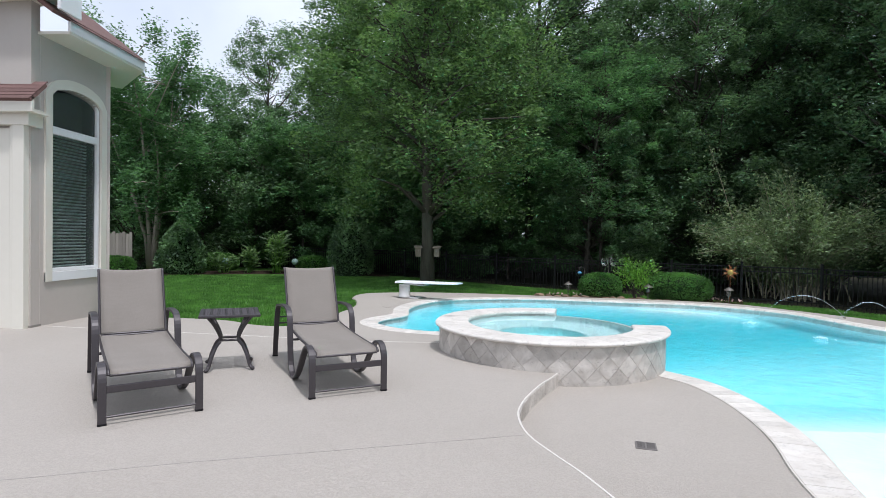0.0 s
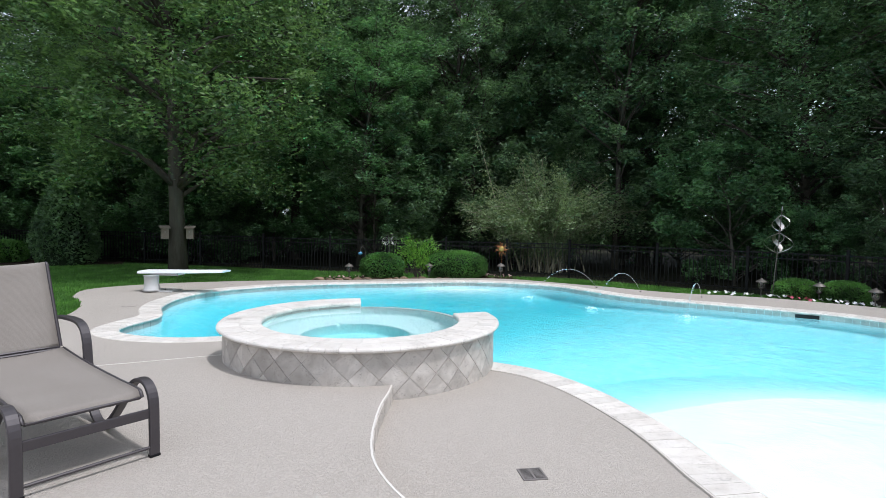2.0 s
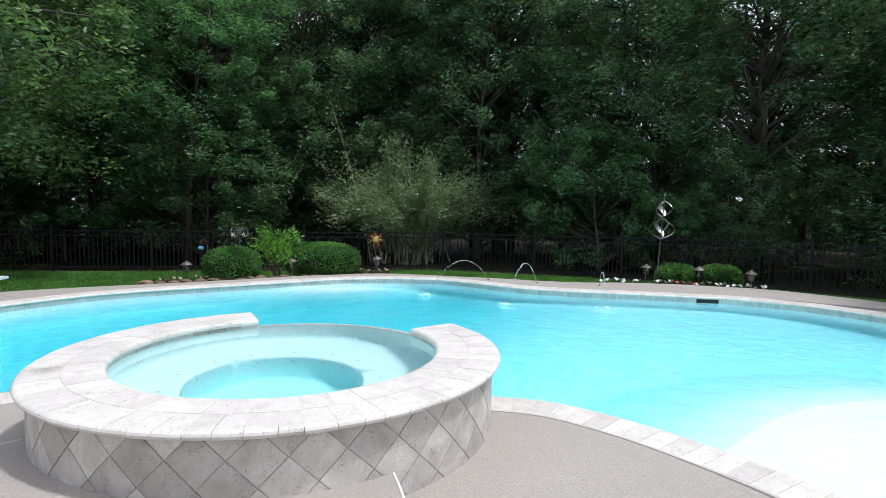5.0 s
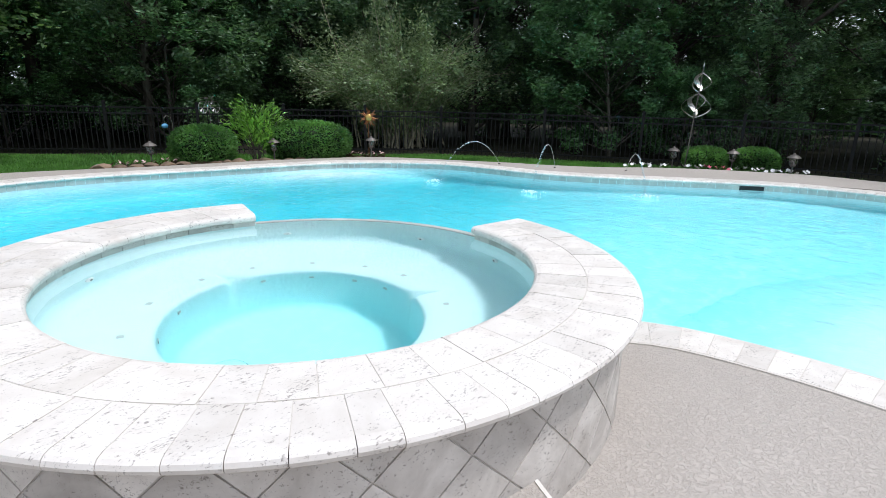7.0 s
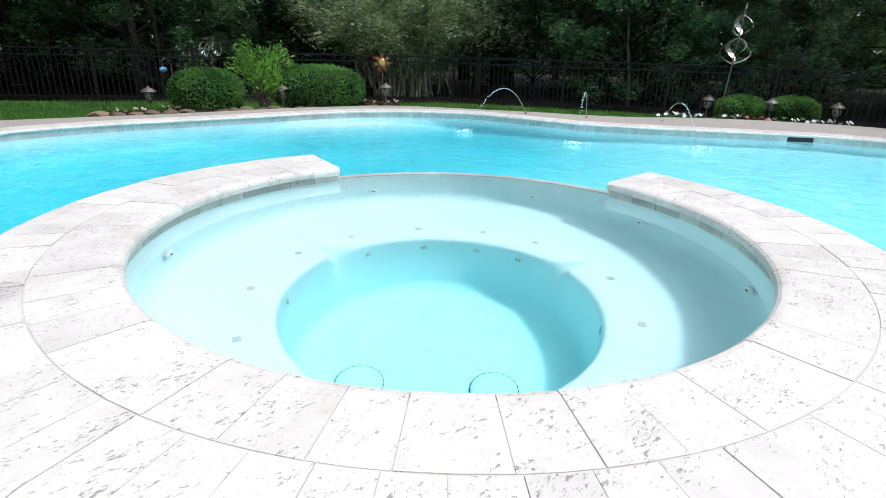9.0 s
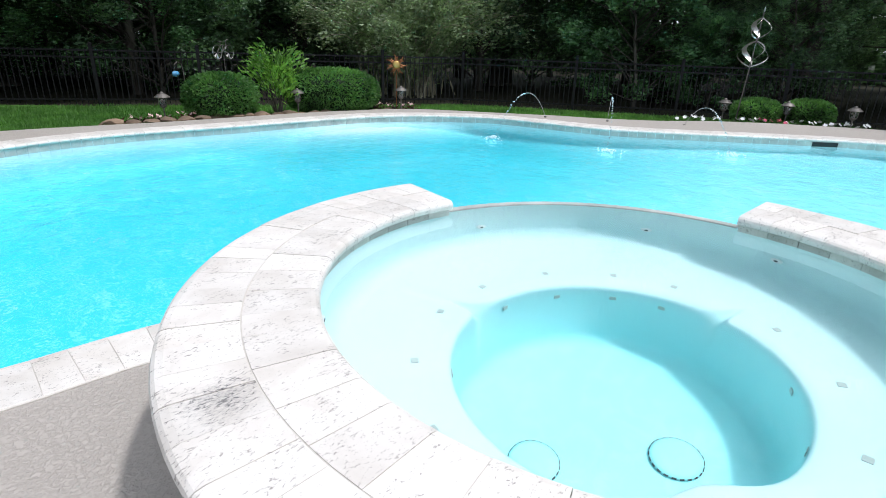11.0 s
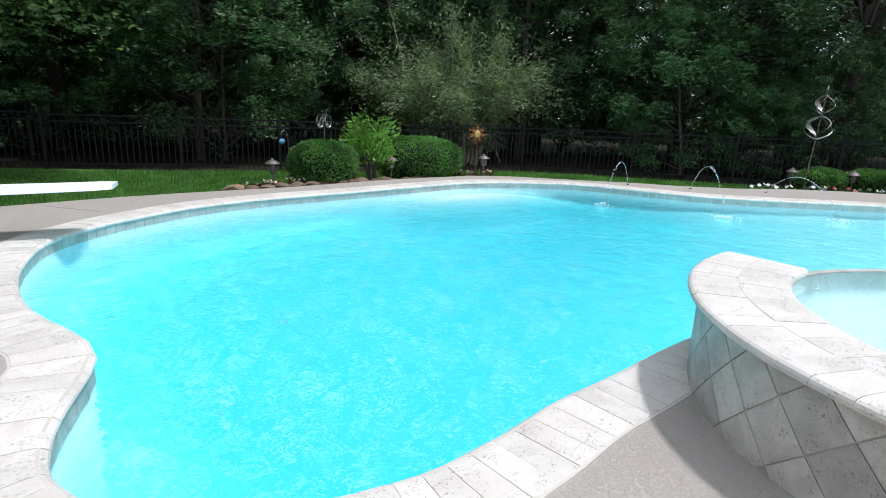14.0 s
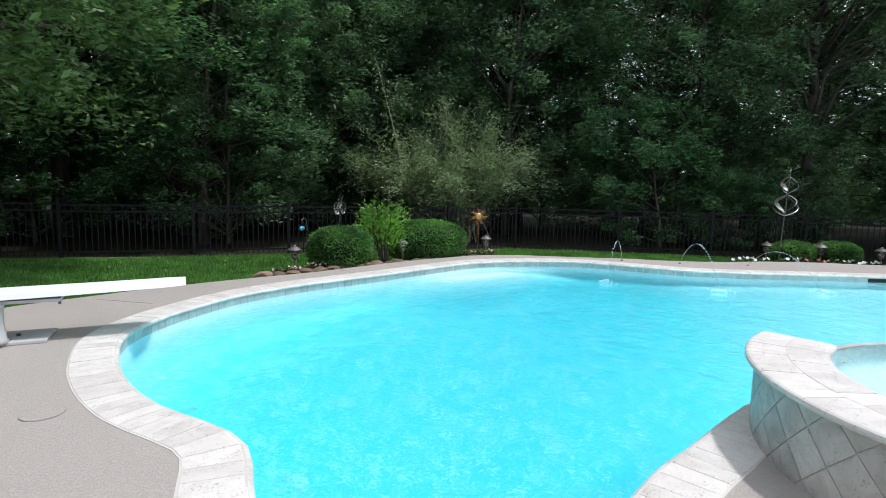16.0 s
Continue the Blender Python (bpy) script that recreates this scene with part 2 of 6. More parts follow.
def box_bm(size, at=(0, 0, 0), bevel=0.0, seg=2, rot=None, bm=None):
    own = bm or bmesh.new()
    m = Matrix.Translation(at)
    if rot is not None:
        m = m @ rot
    r = bmesh.ops.create_cube(own, size=1.0, matrix=m @ Matrix.Diagonal((*size, 1)))
    if bevel:
        es = list({e for v in r["verts"] for e in v.link_edges})
        bmesh.ops.bevel(own, geom=es, offset=bevel, segments=seg, affect="EDGES", profile=0.6)
    return own


def tube_bm(path, radii, sides=8, bm=None, cap=True):
    """A round tube along a path; radii: one or a list."""
    own = bm or bmesh.new()
    pts = [Vector(p) for p in path]
    rings = []
    up = Vector((0.13, 0.31, 0.94))
    for i, p in enumerate(pts):
        d = (pts[min(i + 1, len(pts) - 1)] - pts[max(i - 1, 0)]).normalized()
        a = d.cross(up)
        if a.length < 1e-3:
            a = d.cross(Vector((1, 0, 0)))
        a.normalize()
        b = d.cross(a)
        r = radii[i] if hasattr(radii, "__len__") else radii
        rings.append([own.verts.new(p + (a * math.cos(k * math.tau / sides) + b * math.sin(k * math.tau / sides)) * r) for k in range(sides)])
    for u, w in zip(rings, rings[1:]):
        for k in range(sides):
            own.faces.new((u[k], u[(k + 1) % sides], w[(k + 1) % sides], w[k]))
    if cap:
        own.faces.new(rings[0][::-1])
        own.faces.new(rings[-1])
    return own


def strap_bm(path, width, thick, side=Vector((1, 0, 0)), bm=None):
    """A flat bar along a path in a plane at right angles to side."""
    own = bm or bmesh.new()
    pts = [Vector(p) for p in path]
    rings = []
    for i, p in enumerate(pts):
        d = (pts[min(i + 1, len(pts) - 1)] - pts[max(i - 1, 0)]).normalized()
        nrm = d.cross(side).normalized()
        c, e = thick / 2, width / 2
        q = 0.3 * c
        prof = ((-e, -c + q), (-e + q, -c), (e - q, -c), (e, -c + q), (e, c - q), (e - q, c), (-e + q, c), (-e, c - q))
        rings.append([own.verts.new(p + side * a + nrm * b) for a, b in prof])
    for u, w in zip(rings, rings[1:]):
        for k in range(8):
            own.faces.new((u[k], u[(k + 1) % 8], w[(k + 1) % 8], w[k]))
    own.faces.new(rings[0][::-1])
    own.faces.new(rings[-1])
    return own


def spline(pts, per=8, closed=False):
    """Points along a Catmull-Rom curve through pts."""
    p = [np.array(q, float) for q in pts]
    n = len(p)
    out = []
    for i in range(n if closed else n - 1):
        a, b, c, d = (p[(i + k) % n] if closed else p[min(max(i + k, 0), n - 1)] for k in (-1, 0, 1, 2))
        for s in range(per):
            t = s / per
            out.append(0.5 * (2 * b + (c - a) * t + (2 * a - 5 * b + 4 * c - d) * t * t + (3 * b - a - 3 * c + d) * t ** 3))
    if not closed:
        out.append(p[-1])
    return np.array(out)


def even(pts, step, closed=False):
    """The same line, walked in equal steps of about step metres."""
    q = np.vstack([pts, pts[:1]]) if closed else np.asarray(pts)
    d = np.r_[0, np.cumsum(np.linalg.norm(np.diff(q, axis=0), axis=1))]
    n = max(2, int(round(d[-1] / step)))
    s = np.linspace(0, d[-1], n + 1)
    out = np.stack([np.interp(s, d, q[:, k]) for k in range(q.shape[1])], 1)
    return out[:-1] if closed else out


def inside_many(p, poly):
    c = np.zeros(len(p), bool)
    q = np.asarray(poly)
    r = np.roll(q, 1, axis=0)
    for (xi, yi), (xj, yj) in zip(q[:, :2], r[:, :2]):
        if yi == yj:
            continue
        hit = ((yi > p[:, 1]) != (yj > p[:, 1])) & (p[:, 0] < (xj - xi) * (p[:, 1] - yi) / (yj - yi) + xi)
        c ^= hit
    return c


def dist_to(p, line):
    q = np.asarray(line)[:, :2]
    return np.min(np.linalg.norm(np.asarray(p)[:, None, :2] - q[None], axis=2), axis=1)


def sheet(outer, holes, step, height, extra=()):
    """A triangulated sheet inside outer and outside holes, with its height by a function of arrays x, y."""
    loops = [np.asarray(outer)[:, :2]] + [np.asarray(h)[:, :2] for h in holes]
    verts, edges = [], []
    for lp in loops:
        k = len(verts)
        verts += [Vector(v) for v in lp.tolist()]
        edges += [(k + i, k + (i + 1) % len(lp)) for i in range(len(lp))]
    lo, hi = loops[0].min(0), loops[0].max(0)
    gx, gy = np.meshgrid(np.arange(lo[0] + step / 2, hi[0], step), np.arange(lo[1] + step / 2, hi[1], step))
    g = np.c_[gx.ravel(), gy.ravel()]
    keep = inside_many(g, loops[0])
    for h in loops[1:]:
        keep &= ~inside_many(g, h)
    g = g[keep]
    edge_pts = np.vstack(loops)
    g = g[[i for i in range(len(g)) if np.min(np.abs(edge_pts - g[i]).sum(1)) > step * 0.4]] if len(g) else g
    verts += [Vector(v) for v in g.tolist()]
    v, _, f, *_ = mathutils.geometry.delaunay_2d_cdt(verts, edges, [], 0, 1e-5)
    v = np.array([tuple(a) for a in v])
    f = [tuple(t) for t in f]
    mid = np.array([v[list(t)].mean(0) for t in f])
    ok = inside_many(mid, loops[0])
    for h in loops[1:]:
        ok &= ~inside_many(mid, h)
    z = height(v[:, 0], v[:, 1])
    faces = []
    for t, k in zip(f, ok):
        if k:
            a, b, c = v[t[0]], v[t[1]], v[t[2]]
            up = (b[0] - a[0]) * (c[1] - a[1]) - (b[1] - a[1]) * (c[0] - a[0]) > 0
            faces.append(t if up else t[::-1])
    return np.c_[v, z], faces


def smooth01(t):
    t = np.clip(t, 0, 1)
    return t * t * (3 - 2 * t)


# ---- plan ----
SPA_C, SPA_H = np.array((1.432, 7.174)), 0.51
GAP_A, GAP_B = radians(-4.3), radians(76.3)
SPA_WZ, POOL_WZ = 0.428, -0.115
COPE_W = 0.36
COPING = [(2.42, 6.5), (2.66, 6.2), (2.88, 5.88), (2.97, 5.51), (3.0, 5.12), (2.98, 4.73), (2.94, 4.38), (2.87, 4.03), (2.77, 3.7), (2.67, 3.4), (2.56, 2.9), (2.55, 2.2), (3.0, 1.2), (4.2, 0.5), (6.0, 0.6), (8.0, 1.6),
          (9.8, 3.2), (10.9, 4.6), (11.28, 5.9), (11.2, 6.95), (11.0, 7.6), (10.74, 8.0), (10.33, 8.64), (9.8, 9.4), (9.3, 10.15), (8.92, 10.95), (8.75, 12.0), (8.5, 13.05), (7.65, 14.05), (6.55, 14.72),
          (5.2, 14.95), (4.15, 15.05), (3.15, 15.2), (2.3, 15.29), (1.35, 15.25), (0.45, 14.98), (-0.3, 14.6), (-0.83, 14.1), (-1.2, 13.35), (-1.38, 12.73), (-1.45, 12.2),
          (-1.44, 11.85), (-1.4, 11.54), (-1.38, 11.25), (-1.46, 11.06), (-1.62, 10.81), (-1.78, 10.5), (-1.87, 10.12), (-1.75, 9.64), (-1.35, 9.18), (-0.8, 8.86), (-0.3, 8.75), (0.15, 8.71), (0.55, 8.63), (1.05, 8.55), (1.5, 8.46)]
outer_line = even(spline(COPING, 8), 0.142)
tang = np.gradient(outer_line, axis=0)
tang /= np.linalg.norm(tang, axis=1)[:, None]
inward = np.c_[-tang[:, 1], tang[:, 0]]
inner_line = outer_line + inward * (COPE_W - 0.025)
arc = lambda r, a, b, n: np.c_[SPA_C[0] + r * np.cos(np.linspace(a, b, n)), SPA_C[1] + r * np.sin(np.linspace(a, b, n))]
end_a = math.atan2(*(outer_line[-1] - SPA_C)[::-1])
end_b = math.atan2(*(outer_line[0] - SPA_C)[::-1])
UP = 0.145
RISER = spline([(1.36, 5.74), (1.20, 5.40), (1.05, 5.13), (0.88, 4.74), (0.76, 4.40), (0.69, 4.05), (0.72, 3.6), (0.86, 3.22), (1.0, 2.9), (1.11, 2.58), (1.3, 2.0), (1.5, 0.8), (1.7, -2.0), (1.8, -6.0)], 6)
LAWN_EDGE = spline([(-9.5, 9.1), (-8.0, 9.12), (-6.4, 9.15), (-5.2, 9.15), (-4.2, 9.0), (-3.45, 8.62), (-3.0, 8.75), (-2.72, 9.25), (-2.6, 10.1), (-2.55, 11.0), (-2.46, 12.2), (-2.6, 13.3), (-2.9, 14.2), (-2.75, 15.5), (-1.3, 16.15),
                    (0.3, 16.2), (1.4, 16.1), (2.45, 15.9), (3.3, 15.72), (4.6, 15.6), (5.8, 15.45), (7.2, 15.1), (8.0, 14.6), (8.6, 13.7), (9.05, 12.95), (9.5, 12.2), (9.8, 11.35), (10.3, 10.45), (10.95, 9.75), (11.55, 8.85), (11.95, 8.1), (12.25, 7.4), (12.35, 6.6), (12.2, 5.2), (11.6, 3.6), (10.8, 2.0), (10.6, -6.0)], 5)
pool_ring = even(outer_line, 0.3)


def deck_z(x, y):
    """The terrace lies a step above the coping and falls to it along the left of the spa."""
    p = np.c_[np.atleast_1d(x), np.atleast_1d(y)]
    d = dist_to(p, pool_ring)
    t = smooth01(d / 2.6)
    lift = UP * t
    near = smooth01((p[:, 1] - 6.2) / 2.4)
    return np.where(p[:, 0] < 2.5, lift * near + UP * (1 - near), lift) * smooth01((13.0 - p[:, 1]) / 5.0)


def low_z(x, y):
    p = np.c_[np.atleast_1d(x), np.atleast_1d(y)]
    d = np.hypot(p[:, 0] - 1.75, p[:, 1] - 3.97)
    return -0.004 - 0.035 * smooth01(1 - d / 1.6)


def ground_z(x, y):
    p = np.c_[np.atleast_1d(x), np.atleast_1d(y)]
    out = smooth01((np.hypot((p[:, 0] - 1.5) * 1.05, p[:, 1] - 6.5) - 8.3) / 3.4)
    return -0.03 - 0.16 * out * (0.35 + 0.65 * smooth01((p[:, 0] + 3.0) / 5.0))


# ---- ground, lawn, deck ----
FENCE = [(-16.0, 31.0), (-6.5, 26.6), (-0.6, 23.3), (3.7, 20.3), (10.9, 15.9), (12.3, 13.4), (13.4, 11.2), (14.2, 9.1), (14.7, 7.0), (15.0, 2.0), (15.0, -8.0)]
far_sq = np.array([(-400, -400), (400, -400), (400, 400), (-400, 400)], float)
deck_outline = np.vstack([LAWN_EDGE, [(10.6, -9.0), (-9.5, -9.0)]])
v, f = sheet(np.array([(-60, -40), (60, -40), (60, 80), (-60, 80)], float), [deck_outline], 2.5, lambda x, y: ground_z(x, y) - 0.05)
k = len(v)
v = np.vstack([v, [(-60, -40, -0.265), (60, -40, -0.265), (60, 80, -0.265), (-60, 80, -0.265)], np.c_[far_sq, np.full(4, -0.3)]])
f += [(k, k + 4, k + 5, k + 1), (k + 1, k + 5, k + 6, k + 2), (k + 2, k + 6, k + 7, k + 3), (k + 3, k + 7, k + 4, k)]
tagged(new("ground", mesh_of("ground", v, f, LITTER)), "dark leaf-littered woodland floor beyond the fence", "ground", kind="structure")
lawn_outline = np.vstack([LAWN_EDGE, [(14.8, -6.0)], np.array(FENCE)[::-1][1:], [(-16, 20), (-14, 9.1)]])
v, f = sheet(lawn_outline, [], 0.8, lambda x, y: ground_z(x, y))
tagged(new("lawn", mesh_of("lawn", v, f, LAWN, True)), "mown green lawn around the paved pool deck", "lawn", kind="structure")

cut = arc(1.56, math.atan2(*(RISER[0] - SPA_C)[::-1]), end_a - math.tau, 30)
side = arc(1.56, end_b, math.atan2(*(RISER[0] - SPA_C)[::-1]), 10)
# the terrace: from the riser round the spa's left, along the coping, and back by the lawn's edge
far_i = int(np.argmin(np.linalg.norm(outer_line - np.array((11.1, 7.3)), axis=1)))
terrace = np.vstack([RISER[::-1], cut[1:-1], outer_line[:far_i:-1], [outer_line[far_i]], LAWN_EDGE[LAWN_EDGE[:, 0] > -99][::-1][10:], [(-9.5, -6.0)]])
v, f = sheet(terrace, [], 0.35, deck_z)
deck = tagged(new("deck_upper", mesh_of("deck_upper", v, f, DECK, True)), "beige textured concrete pool deck", "pool deck", kind="structure")
lower = np.vstack([RISER, [(10.0, -6.0)], LAWN_EDGE[::-1][6:10], outer_line[far_i::-1], side[1:-1]])
v, f = sheet(lower, [], 0.3, low_z)
tagged(new("deck_lower", mesh_of("deck_lower", v, f, DECK, True)), "beige textured concrete deck one step lower beside the pool", "pool deck", kind="structure")

# deck edge towards the lawn
vv, ff = [], []
for i, (x, y) in enumerate(LAWN_EDGE):
    z = float(deck_z(x, y)[0])
    vv += [(x, y, z), (x, y, -0.25)]
    if i:
        ff.append((2 * i - 2, 2 * i - 1, 2 * i + 1, 2 * i))
tagged(new("deck_edge", mesh_of("deck_edge", vv, ff, DECK)), "concrete edge of the deck against the grass", "deck edge", kind="structure")

# step riser faced with upright stone tiles
step = thing("deck_step", "low curved step faced with pale stone tiles", "step", "structure")
rl = even(RISER[RISER[:, 1] > -1.0], 0.30)
for i in range(len(rl) - 1):
    a, b = rl[i], rl[i + 1]
    d = (b - a) / np.linalg.norm(b - a)
    nrm = np.array((-d[1], d[0]))
    a, b = a + d * 0.002, b - d * 0.002
    za, zb = float(deck_z(*a)[0]) - 0.012, float(deck_z(*b)[0]) - 0.012
    q = [(*a, -0.08), (*b, -0.08), (*b, zb), (*a, za)]
    o = nrm * 0.014
    q2 = [(p[0] + o[0], p[1] + o[1], p[2]) for p in q]
    piece("riser_tile", mesh_of("riser_tile", q + q2, [(0, 1, 2, 3), (4, 7, 6, 5), (0, 4, 5, 1), (1, 5, 6, 2), (2, 6, 7, 3), (3, 7, 4, 0)], TRAV_WALL), step)


def ribbon(name, line, half, lift, mat, zf, label, category, thick=0.012):
    ln = even(np.asarray(line, float), 0.12)
    t = np.gradient(ln, axis=0)
    t /= np.linalg.norm(t, axis=1)[:, None]
    nr = np.c_[-t[:, 1], t[:, 0]] * half
    vv, ff = [], []
    for i, (p, q) in enumerate(zip(ln, nr)):
        z = float(zf(*p)[0]) + lift
        vv += [(p[0] + q[0], p[1] + q[1], z), (p[0] - q[0], p[1] - q[1], z), (p[0] + q[0], p[1] + q[1], z - thick), (p[0] - q[0], p[1] - q[1], z - thick)]
        if i:
            a, b = 4 * i - 4, 4 * i
            ff += [(a, a + 1, b + 1, b), (a, b, b + 2, a + 2), (a + 1, a + 3, b + 3, b + 1)]
    return tagged(new(name, mesh_of(name, vv, ff, mat)), label, category, kind="structure")


ribbon("step_edge_trim", RISER[RISER[:, 1] > -1.5], 0.007, 0.004, CAULK, deck_z, "thin white sealant along the step edge", "trim")
ribbon("joint_trim", [(-7, 7.9), (-3.1, 7.45), (-2.05, 7.36), (-1.28, 7.37), (-0.77, 7.44), (-0.15, 7.52)], 0.009, 0.004, CAULK, deck_z, "white sealed expansion joint in the deck", "trim")
ribbon("control_joint_trim", [(-9, 0.5), (-2.54, 2.54), (-1.66, 2.85), (-0.61, 3.17), (0.69, 3.57)], 0.004, 0.002, JOINT, deck_z, "narrow control joint across the deck", "trim")
ribbon("far_joint_trim", [(0.35, 15.2), (0.0, 15.95)], 0.007, 0.003, JOINT, deck_z, "narrow joint across the deck strip", "trim")
ribbon("far_joint_trim", [(3.75, 15.0), (3.85, 15.6)], 0.007, 0.003, JOINT, deck_z, "narrow joint across the deck strip", "trim")

# ---- pool ----
pool_in = np.vstack([inner_line, arc(1.57, end_a, end_b, 40)[2:-2]])
LEDGE = [(2.6, 4.8), (3.4, 4.84), (4.0, 4.84), (4.63, 4.82), (5.3, 4.7), (5.9, 4.42), (6.44, 3.95), (6.9, 3.0), (7.0, 0.2), (2.6, 0.2)]


def pool_floor(x, y):
    d = dist_to(np.c_[x, y], pool_in)
    deep = smooth01((y - 6.0 + (2.0 - x) * 0.35) / 5.5)
    z = -1.15 - 1.15 * deep
    z = z + (-0.95 - z) * 0.6 * (1 - smooth01(d / 1.1))
    seat = smooth01(1.25 - np.hypot((x - 6.0) * 0.55 + (y - 13.95) * 0.2, (y - 13.95) * 1.25 + (x - 6.0) * 0.32) / 0.95)
    return z + (-0.38 - z) * seat


v, f = sheet(pool_in, [], 0.3, pool_floor)
n0 = len(v)
rim = len(pool_in)
top = np.c_[v[:rim, :2], np.full(rim, -0.03)]
allv = np.vstack([v, top])
f = f + [(n0 + i, n0 + (i + 1) % rim, (i + 1) % rim, i) for i in range(rim)]
tagged(new("pool_basin", mesh_of("pool_basin", allv, f, POOL, True)), "white pool basin with the water's blue painted into the plaster", "swimming pool", kind="structure")


def prism(name, poly, z0, z1, mat, label, cat, kind="structure", low=None):
    p = np.asarray(poly)
    low = p if low is None else low
    n = len(p)
    vv = [(x, y, z1) for x, y in p] + [(x, y, z0) for x, y in low]
    ff = [tuple(range(n))] + [(i, n + i, n + (i + 1) % n, (i + 1) % n) for i in range(n)]
    area = sum(p[i][0] * p[(i + 1) % n][1] - p[(i + 1) % n][0] * p[i][1] for i in range(n))
    if area < 0:
        ff = [t[::-1] for t in ff]
    return tagged(new(name, mesh_of(name, vv, ff, mat)), label, cat, kind=kind)


ledge_in = np.array([p for p in inner_line if p[1] < 4.82 and p[0] < 7.0])
ledge_poly = np.vstack([spline(LEDGE[1:8], 6), ledge_in[::-1]])
fan = spline(LEDGE[1:8], 6)
out = fan - np.array((4.6, 1.8))
out = out / np.linalg.norm(out, axis=1)[:, None]
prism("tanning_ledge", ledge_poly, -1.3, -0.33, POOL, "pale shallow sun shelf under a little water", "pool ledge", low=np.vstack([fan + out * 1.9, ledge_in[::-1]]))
water_poly = np.vstack([inner_line + inward * -0.01, arc(1.585, end_a, end_b, 40)[1:-1]])
v, f = sheet(water_poly, [], 0.6, lambda x, y: np.full(len(x), POOL_WZ))
water = tagged(new("pool_water", mesh_of("pool_water", v, f, WATER, True)), "clear rippled turquoise pool water", "water", kind="structure")
water.visible_shadow = False

# coping stones
coping = thing("pool_coping", "pale travertine coping stones around the pool", "coping", "structure")
PROF = [(0.0, -0.045), (0.0, 0.004), (0.004, 0.008), (COPE_W - 0.057, 0.008), (COPE_W - 0.025, 0.002), (COPE_W - 0.005, -0.013), (COPE_W, -0.026), (COPE_W - 0.009, -0.042), (COPE_W - 0.027, -0.048)]
rng = random.Random(4)
for i in range(len(outer_line) - 1):
    vv = []
    lift = rng.uniform(-0.0015, 0.0015)
    for j, s in ((i, 0.012), (i + 1, -0.012)):
        a, b = outer_line[i], outer_line[i + 1]
        base = outer_line[j] + (b - a) * s
        nr = inward[j]
        vv += [(base[0] + nr[0] * u, base[1] + nr[1] * u, w + lift) for u, w in PROF]
    m = len(PROF)
    ff = [(k, k + 1, m + k + 1, m + k) for k in range(m - 1)] + [(m - 1, 0, m, 2 * m - 1), tuple(range(m))[::-1], tuple(range(m, 2 * m))]
    piece("coping_stone", mesh_of("coping_stone", vv, ff, TRAV), coping)
vv, ff = [], []
for i in range(len(outer_line)):
    p, q = outer_line[i] - inward[i] * 0.012, outer_line[i] + inward[i] * (COPE_W - 0.03)
    vv += [(*p, 0.0045), (*q, 0.0045), (*q, -0.06), (*p, -0.06)]
    if i:
        a, b = 4 * i - 4, 4 * i
        ff += [(a, b, b + 1, a + 1), (a + 1, b + 1, b + 2, a + 2), (a, a + 3, b + 3, b)]
piece("mortar_bed", mesh_of("mortar_bed", vv, ff, GROUT), coping, "grey mortar in the joints")
# waterline tiles, two to a stone's length
vv, ff = [], []
for i in range(len(inner_line) - 1):
    a, b = inner_line[i], inner_line[i + 1]
    d = (b - a) * 0.02
    for (p, q) in ((a + d, b - d),):
        n0 = inward[i] * 0.006
        k = len(vv)
        vv += [(*p, -0.045), (*q, -0.045), (*q, -0.2), (*p, -0.2), (*(p + n0), -0.047), (*(q + n0), -0.047), (*(q + n0), -0.198), (*(p + n0), -0.198)]
        ff += [(k + 4, k + 5, k + 6, k + 7), (k, k + 1, k + 5, k + 4), (k + 1, k + 2, k + 6, k + 5), (k + 3, k, k + 4, k + 7)]
tagged(new("waterline_tiles", mesh_of("waterline_tiles", vv, ff, TILE)), "grey-green stone tiles along the pool's waterline", "tile", kind="stuff")

# ---- spa ----
spa = thing("spa", "raised round stone spa with a spillway gap", "hot tub", "structure")
spa_x, spa_y = SPA_C
ANG0, ANG1 = GAP_B, GAP_A + math.tau


def ring_strip(prof, a0, a1, n, mat, name, label="", closed=False, smooth=True):
    """A profile of (radius, z) swept round the spa's axis."""
    vv, ff = [], []
    m = len(prof)
    for i in range(n + 1):
        a = a0 + (a1 - a0) * i / n
        vv += [(spa_x + r * math.cos(a), spa_y + r * math.sin(a), z) for r, z in prof]
        if i:
            for k in range(m if closed else m - 1):
                p, q = (i - 1) * m + k, (i - 1) * m + (k + 1) % m
                ff.append((p, p + m, q + m, q))
    if closed:
        ff += [tuple(range(m)), tuple(range(n * m, n * m + m))[::-1]]
    return piece(name, mesh_of(name, vv, ff, mat, smooth), spa, label)


